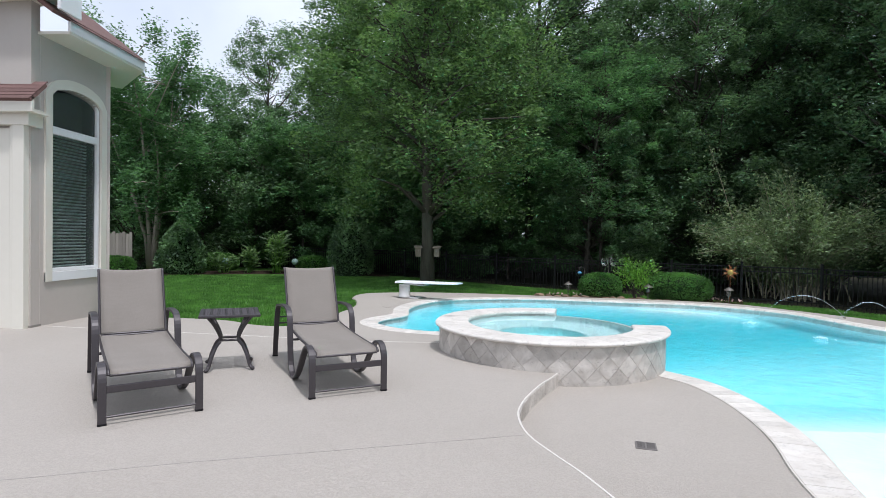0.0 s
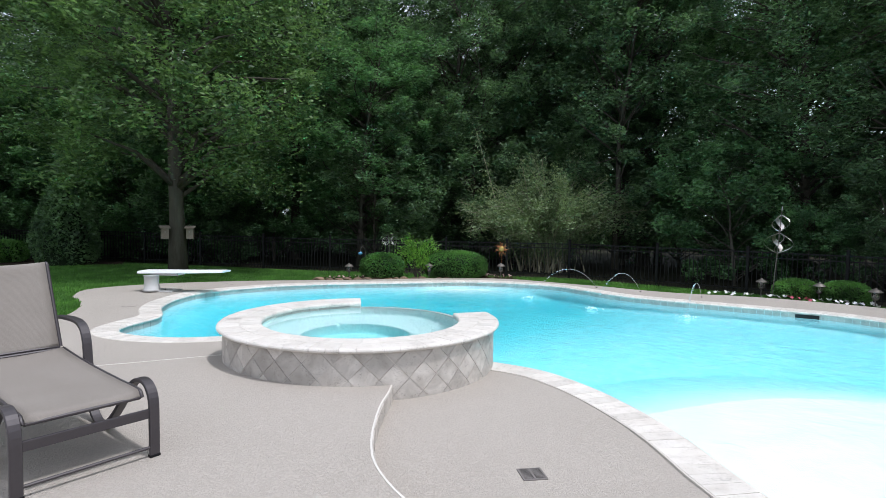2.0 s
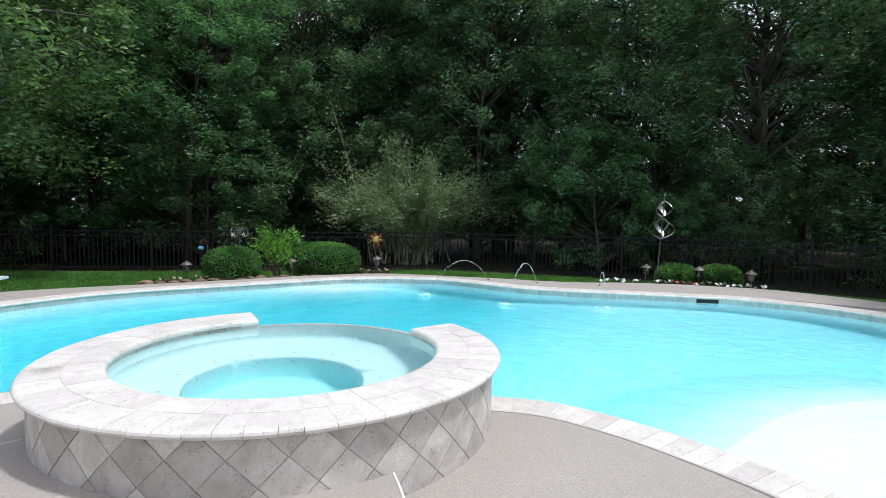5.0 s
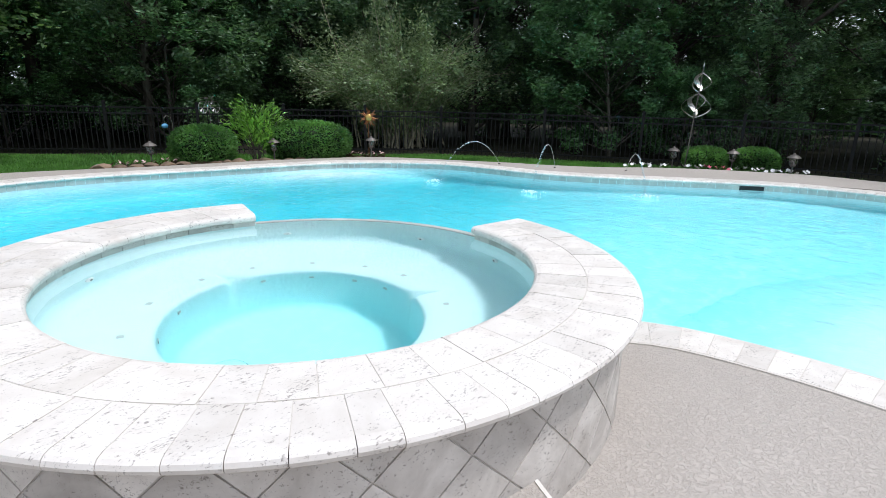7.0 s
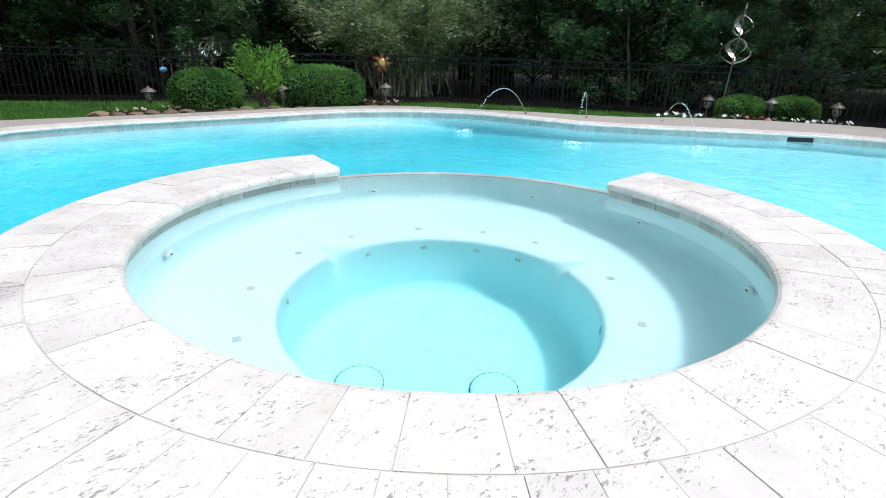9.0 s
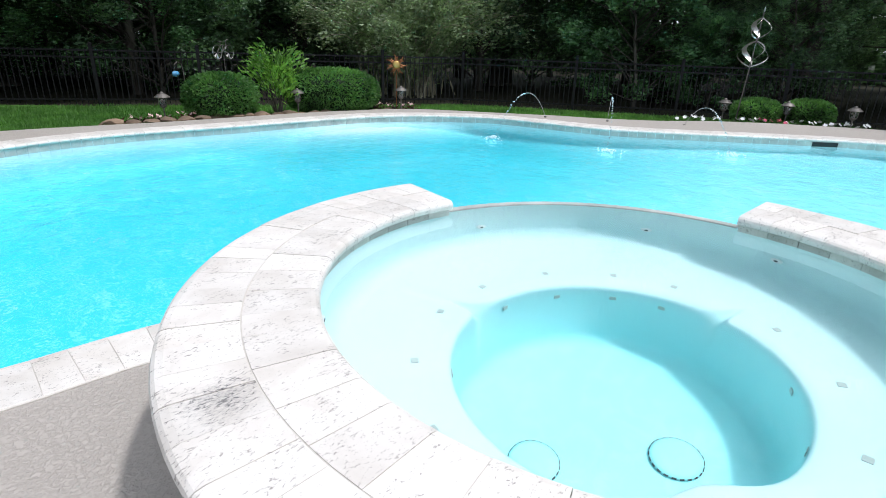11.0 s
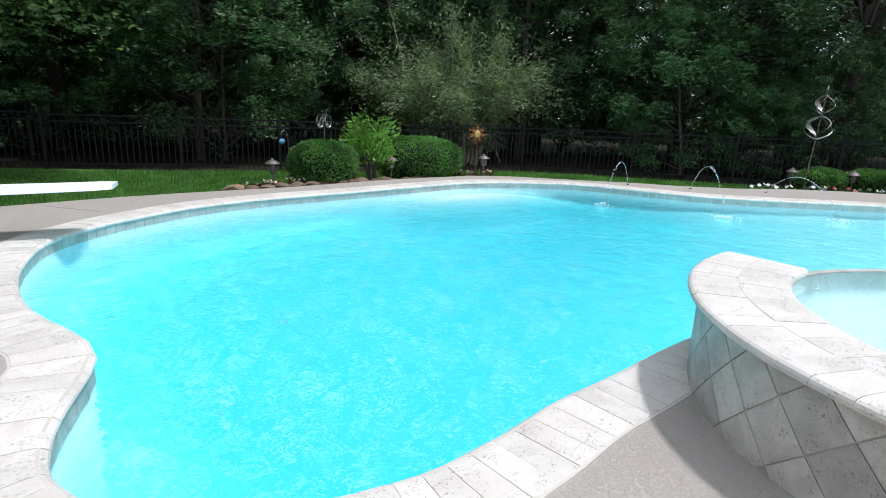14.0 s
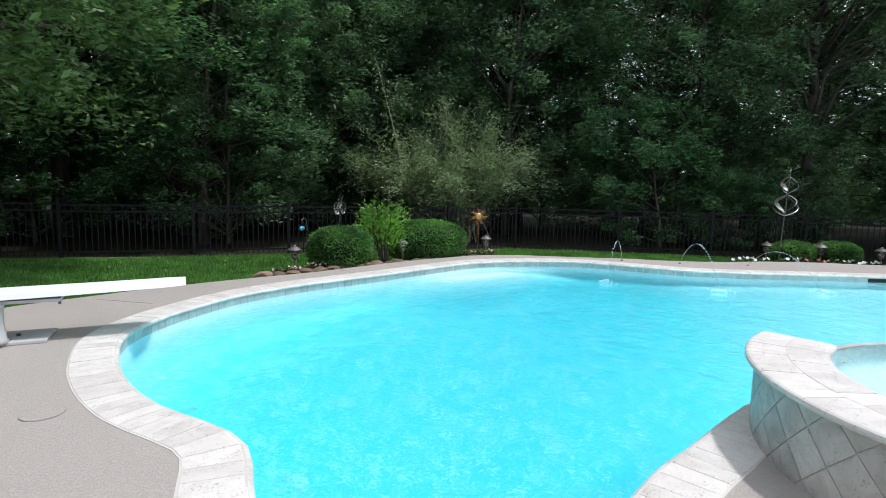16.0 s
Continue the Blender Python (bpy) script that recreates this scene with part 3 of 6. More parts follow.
def ring_pieces(name, prof, widths, mat, gap):
    a = ANG0
    r_mean = sum(p[0] for p in prof) / len(prof)
    n = max(1, round((ANG1 - ANG0) * r_mean / widths))
    rg = random.Random(len(name))
    cuts = [ANG0 + (ANG1 - ANG0) * (i + (rg.uniform(-0.12, 0.12) if 0 < i < n else 0)) / n for i in range(n + 1)]
    for i in range(n):
        g = gap / r_mean / 2
        a0, a1 = cuts[i] + g, cuts[i + 1] - g
        vv, ff = [], []
        m = len(prof)
        dz = rg.uniform(-0.0012, 0.0012)
        for j in range(3):
            b = a0 + (a1 - a0) * j / 2
            vv += [(spa_x + r * math.cos(b), spa_y + r * math.sin(b), z + dz) for r, z in prof]
            if j:
                for k in range(m):
                    p, q = (j - 1) * m + k, (j - 1) * m + (k + 1) % m
                    ff.append((p, q, q + m, p + m))
        ff += [tuple(range(m))[::-1], tuple(range(2 * m, 3 * m))]
        piece(name, mesh_of(name, vv, ff, mat), spa)


H0, H1 = SPA_H - 0.05, SPA_H
ring_pieces("rim_stone", [(1.405, H0), (1.612, H0), (1.628, H0 + 0.005), (1.637, H0 + 0.014), (1.641, H0 + 0.026), (1.636, H1 - 0.012), (1.625, H1 - 0.004), (1.605, H1), (1.405, H1)], 0.135, TRAV, 0.0022)
ring_pieces("inner_rim_stone", [(1.17, H0), (1.401, H0), (1.401, H1), (1.19, H1), (1.173, H1 - 0.004), (1.163, H1 - 0.013), (1.159, H1 - 0.025), (1.162, H0 + 0.008)], 0.155, TRAV, 0.0022)
ring_strip([(1.20, H0 - 0.004), (1.20, H1 - 0.0025), (1.60, H1 - 0.0025), (1.60, H0 - 0.004)], ANG0 + 0.004, ANG1 - 0.004, 90, GROUT, "rim_mortar", "grey mortar in the rim joints", True, False)
# wall core and its gap with the weir
WALL_R = 1.572
ring_strip([(WALL_R, -0.9), (WALL_R, H0 - 0.004), (1.225, H0 - 0.004), (1.225, SPA_WZ - 0.75)], ANG0, ANG1, 96, GROUT, "wall_core", "grout behind the tiles", True, False)
ring_strip([(1.52, -0.9), (1.29, SPA_WZ - 0.03), (1.275, SPA_WZ + 0.005), (1.225, SPA_WZ + 0.005), (1.218, SPA_WZ - 0.02), (1.225, SPA_WZ - 0.75)], ANG1 - math.tau - 0.005, ANG0 + 0.005, 40, TILE, "spillway_weir", "stone-tiled spillway lip", True, False)
# diamond tiles on the wall
HALF = 0.146


def clip_poly(poly, z, keep_below):
    out = []
    for i in range(len(poly)):
        (s0, z0), (s1, z1) = poly[i], poly[(i + 1) % len(poly)]
        in0, in1 = ((z0 <= z), (z1 <= z)) if keep_below else ((z0 >= z), (z1 >= z))
        if in0:
            out.append((s0, z0))
        if in0 != in1:
            t = (z - z0) / (z1 - z0)
            out.append((s0 + (s1 - s0) * t, z))
    return out


cols = round((ANG1 - ANG0) * WALL_R / HALF)
dstep = (ANG1 - ANG0) * WALL_R / cols
for c in range(cols + 1):
    for row in range(-3, 4):
        if (c + row) % 2:
            continue
        zc, sc = 0.20 + row * dstep, c * dstep
        g = 0.0045
        e = dstep - g
        poly = [(sc - e, zc), (sc, zc - e), (sc + e, zc), (sc, zc + e)]
        for z, below in ((H0 - 0.006, True), (-0.35, False)):
            poly = clip_poly(poly, z, below) if poly else poly
        full = cols * dstep
        poly = [(min(max(s, 0.0), full), z) for s, z in poly]
        if len(poly) < 3 or max(p[0] for p in poly) - min(p[0] for p in poly) < 0.02 or max(p[1] for p in poly) - min(p[1] for p in poly) < 0.012:
            continue
        m = len(poly)
        ctr = (sum(p[0] for p in poly) / m, sum(p[1] for p in poly) / m)
        vv = []
        for rr in (WALL_R - 0.004, WALL_R + 0.008):
            for s, z in poly:
                a = ANG0 + s / WALL_R
                vv.append((spa_x + rr * math.cos(a), spa_y + rr * math.sin(a), z))
        a = ANG0 + ctr[0] / WALL_R
        vv.append((spa_x + (WALL_R + 0.0085) * math.cos(a), spa_y + (WALL_R + 0.0085) * math.sin(a), ctr[1]))
        ff = [(m + k, m + (k + 1) % m, 2 * m) for k in range(m)] + [(k, (k + 1) % m, m + (k + 1) % m, m + k) for k in range(m)]
        piece("wall_tile", mesh_of("wall_tile", vv, ff, TRAV_WALL), spa)
# tiles under the rim, inside
nin = round((ANG1 - ANG0) * 1.2 / 0.15)
for i in range(nin):
    a0, a1 = ANG0 + (ANG1 - ANG0) * (i + 0.015) / nin, ANG0 + (ANG1 - ANG0) * (i + 0.985) / nin
    vv = [(spa_x + r * math.cos(a), spa_y + r * math.sin(a), z) for r in (1.204, 1.192) for a in (a0, a1) for z in (SPA_WZ - 0.035, H0 - 0.006)]
    piece("inner_tile", mesh_of("inner_tile", vv, [(4, 5, 7, 6), (1, 3, 7, 5), (0, 4, 6, 2), (0, 1, 5, 4), (2, 6, 7, 3)], TRAV_WALL), spa)

# basin: bench and foot well with scalloped seats
N = 300
BENCH_Z, WELL_Z = SPA_WZ - 0.52, SPA_WZ - 1.03


def turned(a, mid):
    return (a - mid + math.pi) % math.tau - math.pi


def well_round(a):
    """The well below its edge: an off-centre round with a rounded step at the near side."""
    return 0.635 - 0.115 * math.cos(a - radians(27)) - 0.085 * math.exp(-(turned(a, radians(-133)) / 0.23) ** 2)


def well_r(a):
    """The well's edge, with two pointed scallop ends."""
    s = well_round(a)
    for mid, side in ((104, 1), (-24, -1)):
        d = turned(a, radians(mid)) * side
        s += 0.17 * math.exp(-abs(d) / (0.022 if d > 0 else 0.06))
    return s


rows = []
for i in range(N):
    a = math.tau * i / N
    w, q = well_r(a), well_round(a)
    pr = [(1.205, H0 - 0.012 if ANG0 < a < ANG1 else SPA_WZ), (1.205, BENCH_Z + 0.12), (1.17, BENCH_Z + 0.04), (1.10, BENCH_Z), (w + 0.06, BENCH_Z - 0.003), (w + 0.018, BENCH_Z - 0.006), (w + 0.004, BENCH_Z - 0.016), (w * 0.5 + q * 0.5, BENCH_Z - 0.04), (q, BENCH_Z - 0.09), (q - 0.02, WELL_Z + 0.06), (q - 0.06, WELL_Z + 0.008), (q - 0.10, WELL_Z), (0.2, WELL_Z - 0.005)]
    rows.append([(spa_x + r * math.cos(a), spa_y + r * math.sin(a), z) for r, z in pr])
vv = [p for r in rows for p in r] + [(spa_x, spa_y, WELL_Z - 0.006)]
m = len(rows[0])
ff = []
for i in range(N):
    j = (i + 1) % N
    ff += [(i * m + k, i * m + k + 1, j * m + k + 1, j * m + k) for k in range(m - 1)]
    ff.append((i * m + m - 1, N * m, j * m + m - 1))
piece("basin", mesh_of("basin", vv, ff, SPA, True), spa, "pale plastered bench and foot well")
vv = [(spa_x + 1.21 * math.cos(math.tau * i / 64), spa_y + 1.21 * math.sin(math.tau * i / 64), SPA_WZ + 0.004) for i in range(64)]
sw = tagged(new("spa_water", mesh_of("spa_water", vv, [tuple(range(64))], SPA_WATER)), "still clear pale-green spa water", "water", kind="structure")
sw.visible_shadow = False
# ---- trees ----
BARK = make_bark("grey_bark", (0.035, 0.03, 0.024), (0.13, 0.115, 0.095))
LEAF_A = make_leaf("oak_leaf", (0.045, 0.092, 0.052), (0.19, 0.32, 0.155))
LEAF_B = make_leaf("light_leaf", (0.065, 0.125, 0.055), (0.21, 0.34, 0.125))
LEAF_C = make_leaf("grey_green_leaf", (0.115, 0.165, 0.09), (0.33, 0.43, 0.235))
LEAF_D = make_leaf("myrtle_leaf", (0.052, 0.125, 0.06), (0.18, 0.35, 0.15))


def leaf_mesh(name, centres, sizes, mat, rg, flat=0.35, aspect=0.45, bend=0.25, along=None):
    """Many small bent leaves, each two triangles folded along the midrib."""
    n = len(centres)
    u = rg.normal(size=(n, 3))
    u[:, 2] *= flat
    if along is not None:
        u = along + u * 0.35
    u /= np.linalg.norm(u, axis=1)[:, None]
    w = rg.normal(size=(n, 3))
    w[:, 2] *= 0.7
    w -= (w * u).sum(1)[:, None] * u
    w /= np.linalg.norm(w, axis=1)[:, None]
    s = sizes[:, None]
    nrm = np.cross(u, w)
    v = np.stack([centres - u * s * 0.5, centres + w * s * aspect * 0.5 + nrm * s * bend * 0.3, centres + u * s * 0.5 - nrm * s * bend * 0.4, centres - w * s * aspect * 0.5 + nrm * s * bend * 0.3], 1).reshape(-1, 3)
    me = bpy.data.meshes.new(name)
    me.vertices.add(4 * n)
    me.vertices.foreach_set("co", v.ravel())
    i = np.arange(n)[:, None] * 4
    tri = np.concatenate([i + [0, 1, 2], i + [0, 2, 3]], 1).ravel()
    me.loops.add(6 * n)
    me.loops.foreach_set("vertex_index", tri)
    me.polygons.add(2 * n)
    me.polygons.foreach_set("loop_start", np.arange(2 * n) * 3)
    me.update(calc_edges=True)
    me.materials.append(mat)
    return me


def tree_template(seed, height, crown_r, crown_lo, leaves, mat, leaf=0.2, trunk_r=0.16, clumps=60, lean=0.5, droop=0.0, tip=0.12):
    """A tree standing at the origin: a tapered trunk with limbs, and a crown of many leaf clumps."""
    rg = np.random.default_rng(seed)
    bm = bmesh.new()
    lx, ly = rg.normal(size=2) * lean
    ts = np.linspace(0, 1, 9)
    wob = np.cumsum(rg.normal(size=(9, 2)) * 0.12, 0)
    spine = [Vector((lx * t * t + wob[i, 0] * t, ly * t * t + wob[i, 1] * t, height * 0.9 * t - 0.3 * (t == 0))) for i, t in enumerate(ts)]
    tube_bm(spine, [trunk_r * (1.3 if i == 0 else 1.0 - 0.88 * t) for i, t in enumerate(ts)], 9, bm)
    centres, radii = [], []
    for k in range(clumps):
        t = crown_lo + (1 - crown_lo) * rg.random() ** 0.85
        h = (t - crown_lo) / (1 - crown_lo)
        reach = crown_r * (math.sin(math.pi * (0.18 + (0.82 - tip) * h)) ** 0.7)
        a = rg.random() * math.tau
        d = reach * (0.3 + 0.7 * math.sqrt(rg.random()))
        i = min(int(t * 8), 7)
        base = spine[i].lerp(spine[i + 1], t * 8 - i)
        c = base + Vector((math.cos(a) * d, math.sin(a) * d, rg.normal() * 0.09 * height * 0.6 + (0.22 - droop) * d))
        c.z = max(c.z, height * crown_lo * 0.45)
        centres.append(c)
        radii.append(crown_r * (0.09 + 0.17 * rg.random() ** 1.6))
        if k % 3 == 0:
            lo = base - Vector((0, 0, 0.45 * d))
            lo.z = max(lo.z, height * crown_lo * 0.55)
            j = min(int(lo.z / (height * 0.9) * 8), 7)
            lo = Vector((spine[j].x, spine[j].y, lo.z))
            mid = lo.lerp(c, 0.5) + Vector((rg.normal() * 0.12 * d, rg.normal() * 0.12 * d, 0.10 * d))
            r0 = trunk_r * (0.42 - 0.25 * t)
            tube_bm([lo, lo.lerp(mid, 0.6), mid, mid.lerp(c, 0.6), c], [r0, r0 * 0.8, r0 * 0.6, r0 * 0.4, 0.012], 5, bm)
    pick = rg.integers(0, len(centres), leaves)
    off = rg.normal(size=(leaves, 3))
    off /= np.linalg.norm(off, axis=1)[:, None]
    rr = np.array(radii)[pick] * rg.random(leaves) ** 0.55
    pts = np.array([tuple(c) for c in centres])[pick] + off * rr[:, None] * np.array((1.15, 1.15, 0.85))
    sizes = leaf * (0.6 + 0.8 * rg.random(leaves))
    return bm, leaf_mesh("crown", pts, sizes, mat, rg)


def tree(name, label, at, tmpl, bark=BARK, group="", category="tree"):
    bm, crown = tmpl
    t = thing(name, label, category, group=group, at=at)
    part("trunk", bm, bark, t, "", True)
    piece("crown", crown, t)
    return t


WOOD = "woodland trees behind the fence"
T1 = pose(-14, 37, -0.25), pose(3.5, 27.5, -0.25), pose(15.5, 19, -0.25)
kinds = [
    tree("woodland_tree", "tall dark-leaved tree in the woods", T1[0], tree_template(1, 17, 4.4, 0.20, 40000, LEAF_A, 0.155, 0.2, 190), group=WOOD),
    tree("woodland_tree", "tall dark-leaved tree in the woods", T1[1], tree_template(2, 20, 5.0, 0.26, 46000, LEAF_A, 0.155, 0.24, 220), group=WOOD),
    tree("woodland_tree", "slender dark-leaved tree in the woods", T1[2], tree_template(3, 15, 3.6, 0.12, 36000, LEAF_A, 0.16, 0.15, 170), group=WOOD),
    tree("woodland_tree", "tall fresh-green tree in the woods", pose(19.5, 14.5, -0.25), tree_template(4, 17, 4.0, 0.2, 38000, LEAF_D, 0.16, 0.18, 180), group=WOOD),
]
under = tree("understorey_tree", "bushy young tree at the woods' edge", pose(6.0, 22.6, -0.25), tree_template(5, 6.5, 2.7, 0.06, 24000, LEAF_A, 0.13, 0.07, 120), group="undergrowth")
under2 = tree("understorey_tree", "bushy fresh-green young tree at the woods' edge", pose(15.2, 13.0, -0.25), tree_template(6, 5.2, 2.3, 0.05, 20000, LEAF_D, 0.125, 0.06, 110), group="undergrowth")
rg = np.random.default_rng(11)
fence_line = even(np.array(FENCE, float), 0.5)
spots = [(-14, 37), (3.5, 27.5), (15.5, 19), (19.5, 14.5), (-1.35, 20.0)]


def free(p, gap):
    return all((p[0] - q[0]) ** 2 + (p[1] - q[1]) ** 2 > gap ** 2 for q in spots)


def beyond(lo, hi, power):
    """A spot outside the fence, lo to hi metres from it."""
    j = rg.integers(0, len(fence_line) - 14)
    d = fence_line[j + 1] - fence_line[j]
    nr = np.array((-d[1], d[0])) / np.linalg.norm(d)
    return fence_line[j] + nr * (lo + (hi - lo) * rg.random() ** power)


tries = 0
while len(spots) < 49 and tries < 5000:
    tries += 1
    q = beyond(2.6, 19, 1.2)
    if free(q, 2.6) and np.hypot(q[0] - 12.3, q[1] - 17.4) > 5.6:
        spots.append((q[0], q[1]))
for q in spots[5:]:
    s = 0.8 + 0.4 * rg.random()
    tall = 0.7 + 0.34 * rg.random()
    pick = rg.integers(0, 4)
    west = q[0] < -6.5 + (q[1] - 26) * -0.25
    if west:
        s, tall, pick = 0.60 + 0.12 * rg.random(), 0.74, (2, 3)[int(rg.random() < 0.6)]
    copy_thing(kinds[pick], pose(q[0], q[1], -0.25, 0, 0, rg.random() * 360) @ Matrix.Diagonal((s, s, s * tall, 1)))
for k in range(64):
    q = beyond(1.9, 11, 1.3)
    if np.hypot(q[0] - 12.2, q[1] - 17.8) > 4.2 and free(q, 1.0):
        s = 0.5 + 0.6 * rg.random()
        copy_thing((under, under2)[int(rg.random() < 0.3)], pose(q[0], q[1], -0.25, 0, 0, rg.random() * 360) @ Matrix.Scale(s, 4))

for x, y, s, turn in ((-17.5, 27.5, 1.5, 10), (-14.5, 29.5, 1.7, 80), (-11.5, 29.0, 1.4, 150), (-9.0, 29.5, 1.6, 220), (-20.0, 24.5, 1.4, 300), (-16.0, 25.0, 1.1, 30), (-5.5, 28.0, 1.2, 60), (-1.5, 26.5, 1.1, 260), (-15.8, 33.5, 1.6, 110), (-18.8, 33.0, 1.5, 200), (-12.8, 33.5, 1.5, 320)):
    copy_thing((under, under2)[int(turn) % 20 == 0], pose(x, y, -0.25, 0, 0, turn) @ Matrix.Scale(s, 4))
for x, y, s, turn in ((15.6, 22.4, 1.25, 70), (13.2, 23.4, 1.3, 190), (17.4, 20.6, 1.2, 310), (11.0, 23.6, 1.25, 20), (15.0, 25.4, 1.35, 140), (19.6, 19.4, 1.2, 250)):
    copy_thing(under, pose(x, y, -0.25, 0, 0, turn) @ Matrix.Scale(s, 4))
for x, y, s, turn in ((16.6, 25.0, 0.9, 15), (18.2, 20.2, 1.15, 40), (21.0, 24.5, 1.1, 200), (13.5, 25.5, 1.0, 120)):
    copy_thing(kinds[1], pose(x, y, -0.25, 0, 0, turn) @ Matrix.Scale(s, 4))

# far woods, closing the view between the trunks
n = 60000
az = rg.uniform(radians(-45), radians(160), n)
dist = rg.uniform(38, 52, n)
zz = -0.3 + 18 * rg.random(n) ** 1.5
keep = zz < np.maximum(4.8 + np.sin(az * 31), 5.4 + 2.6 * np.sin(az * 9) + 1.8 * np.sin(az * 23 + 1) + np.where(az > 1.95, -4.0, 0.0))
pts = np.c_[1 + dist * np.cos(az), 6 + dist * np.sin(az), zz][keep]
tagged(new("far_woods", leaf_mesh("far_woods", pts, 0.9 * (0.6 + 0.8 * rg.random(len(pts))), LEAF_A, rg, aspect=0.7)), "dense dark foliage of the woods beyond", "woods", kind="stuff")

# the shade oak on the lawn, with two birdhouses
oak = tree("oak_tree", "large oak with a rough grey trunk on the lawn", pose(-1.2, 20.0, -0.08), tree_template(21, 15.5, 4.8, 0.24, 80000, LEAF_B, 0.145, 0.25, 260, 0.1, 0.26))
CEDAR = simple("weathered_cedar", (0.20, 0.165, 0.13), (0.34, 0.29, 0.24), 25, 0.85)
for dx, turn in ((-0.36, 12), (0.36, -12)):
    b = thing("birdhouse", "small weathered wooden birdhouse on the oak's trunk", "birdhouse", group="birdhouses", at=pose(-1.2 + dx, 19.75, 1.0, 0, 0, turn))
    part("body", box_bm((0.2, 0.2, 0.34), (0, 0, 0.17), 0.006), CEDAR, b)
    part("roof", box_bm((0.30, 0.30, 0.025), (0, -0.02, 0.37), 0.004, rot=Matrix.Rotation(radians(14), 4, "X")), CEDAR, b)
    part("entrance", tube_bm([(0, -0.099, 0.22), (0, -0.106, 0.22)], 0.026, 12), JOINT, b, "dark round entrance hole")

# crape myrtle at the lawn's far corner: several bare leaning stems
myrtle = thing("crape_myrtle", "tall crape myrtle with smooth pale branching stems", "tree", at=pose(-13.9, 23.2, -0.06))
rg2 = np.random.default_rng(31)
bm = bmesh.new()
ends = []
for k in range(7):
    a = k * math.tau / 7 + rg2.normal() * 0.2
    out = 1.0 + 1.6 * rg2.random()
    h = 6.5 + 2.6 * rg2.random()
    pth = [Vector((0.12 * math.cos(a), 0.12 * math.sin(a), -0.1))] + [Vector((out * t ** 1.3 * math.cos(a + 0.25 * math.sin(4 * t + k)), out * t ** 1.3 * math.sin(a + 0.25 * math.sin(4 * t + k)), h * t)) for t in (0.2, 0.4, 0.6, 0.8, 1.0)]
    tube_bm(pth, [0.10, 0.085, 0.07, 0.052, 0.035, 0.014], 6, bm)
    for i in (2, 3, 4, 5):
        for _ in range(4):
            e = pth[i] + Vector(rg2.normal(size=3) * np.array((1.0, 1.0, 0.8))) + Vector((0, 0, 0.5))
            tube_bm([pth[i], pth[i].lerp(e, 0.5) + Vector((0, 0, 0.1)), e], [0.03, 0.02, 0.008], 4, bm)
            ends.append((e, 0.65))
    ends.append((pth[-1], 0.6))
part("stem", bm, make_bark("myrtle_bark", (0.22, 0.19, 0.15), (0.42, 0.37, 0.31)), myrtle, "smooth pale branching stems", True)
n = 52000
pk = rg2.integers(0, len(ends), n)
off = rg2.normal(size=(n, 3)) * np.array((0.24, 0.24, 0.34))
pts = np.array([tuple(e[0]) for e in ends])[pk] + off
piece("crown", leaf_mesh("crown", pts, 0.14 * (0.6 + 0.8 * rg2.random(n)), LEAF_D, rg2), myrtle)

# arching grey-green shrub over the fence
shrub = thing("arching_shrub", "wide grey-green shrub with thin arching twigs", "shrub", at=pose(12.1, 19.0, -0.25) @ Matrix.Diagonal((1.0, 1.0, 1.0, 1)))
rg3 = np.random.default_rng(41)
bm = bmesh.new()
tw, td = [], []
for k in range(150):
    a = rg3.random() * math.tau
    out = 3.1 * math.sqrt(rg3.random()) + 0.3
    wa, wb, ox, oy = rg3.normal() * 0.25, rg3.normal() * 0.2, rg3.normal() * 0.5, rg3.normal() * 0.5
    h = 1.2 + (3.1 - 0.42 * out) * (0.55 + 0.55 * rg3.random())
    pth = []
    for t in np.linspace(0, 1, 7):
        pth.append(Vector((ox + out * t ** 1.2 * math.cos(a + wa * t), oy + out * t ** 1.2 * math.sin(a + wa * t), h * (1 + wb * t * t) * (1.75 * t - 0.75 * t * t * (0.6 + out * 0.2)))))
    if k % 3 < 2:
        tube_bm(pth, [0.030, 0.024, 0.019, 0.016, 0.013, 0.010, 0.005], 4, bm)
    for i in range(2, 7):
        d = (pth[i] - pth[i - 1]).normalized()
        for _ in range(70):
            p = pth[i - 1].lerp(pth[i], rg3.random()) + Vector(rg3.normal(size=3) * (0.08 + 0.16 * rg3.random()))
            tw.append(tuple(p))
            td.append(tuple(d))
part("stem", bm, make_bark("twig_bark", (0.26, 0.24, 0.16), (0.46, 0.42, 0.30)), shrub, "thin pale arching twigs")
tw = np.array(tw)
piece("foliage", leaf_mesh("foliage", tw, 0.10 * (0.6 + 0.8 * rg3.random(len(tw))), LEAF_C, rg3, along=np.array(td) * 0.35), shrub)
# ---- iron fence ----
IRON = simple("black_powder_coat", (0.006, 0.006, 0.007), (0.012, 0.012, 0.013), 40, 0.6, 0.0, 0.1, spec=0.2)
picket_me = bpy.data.meshes.new("picket")
bm = box_bm((0.018, 0.018, 1.14), (0, 0, 0.62))
bm.to_mesh(picket_me)
bm.free()
picket_me.materials.append(IRON)
post_me = bpy.data.meshes.new("post")
bm = box_bm((0.065, 0.065, 1.30), (0, 0, 0.63))
box_bm((0.085, 0.085, 0.02), (0, 0, 1.285), bm=bm)
box_bm((0.055, 0.055, 0.03), (0, 0, 1.305), 0.01, 1, bm=bm)
bm.to_mesh(post_me)
bm.free()
post_me.materials.append(IRON)
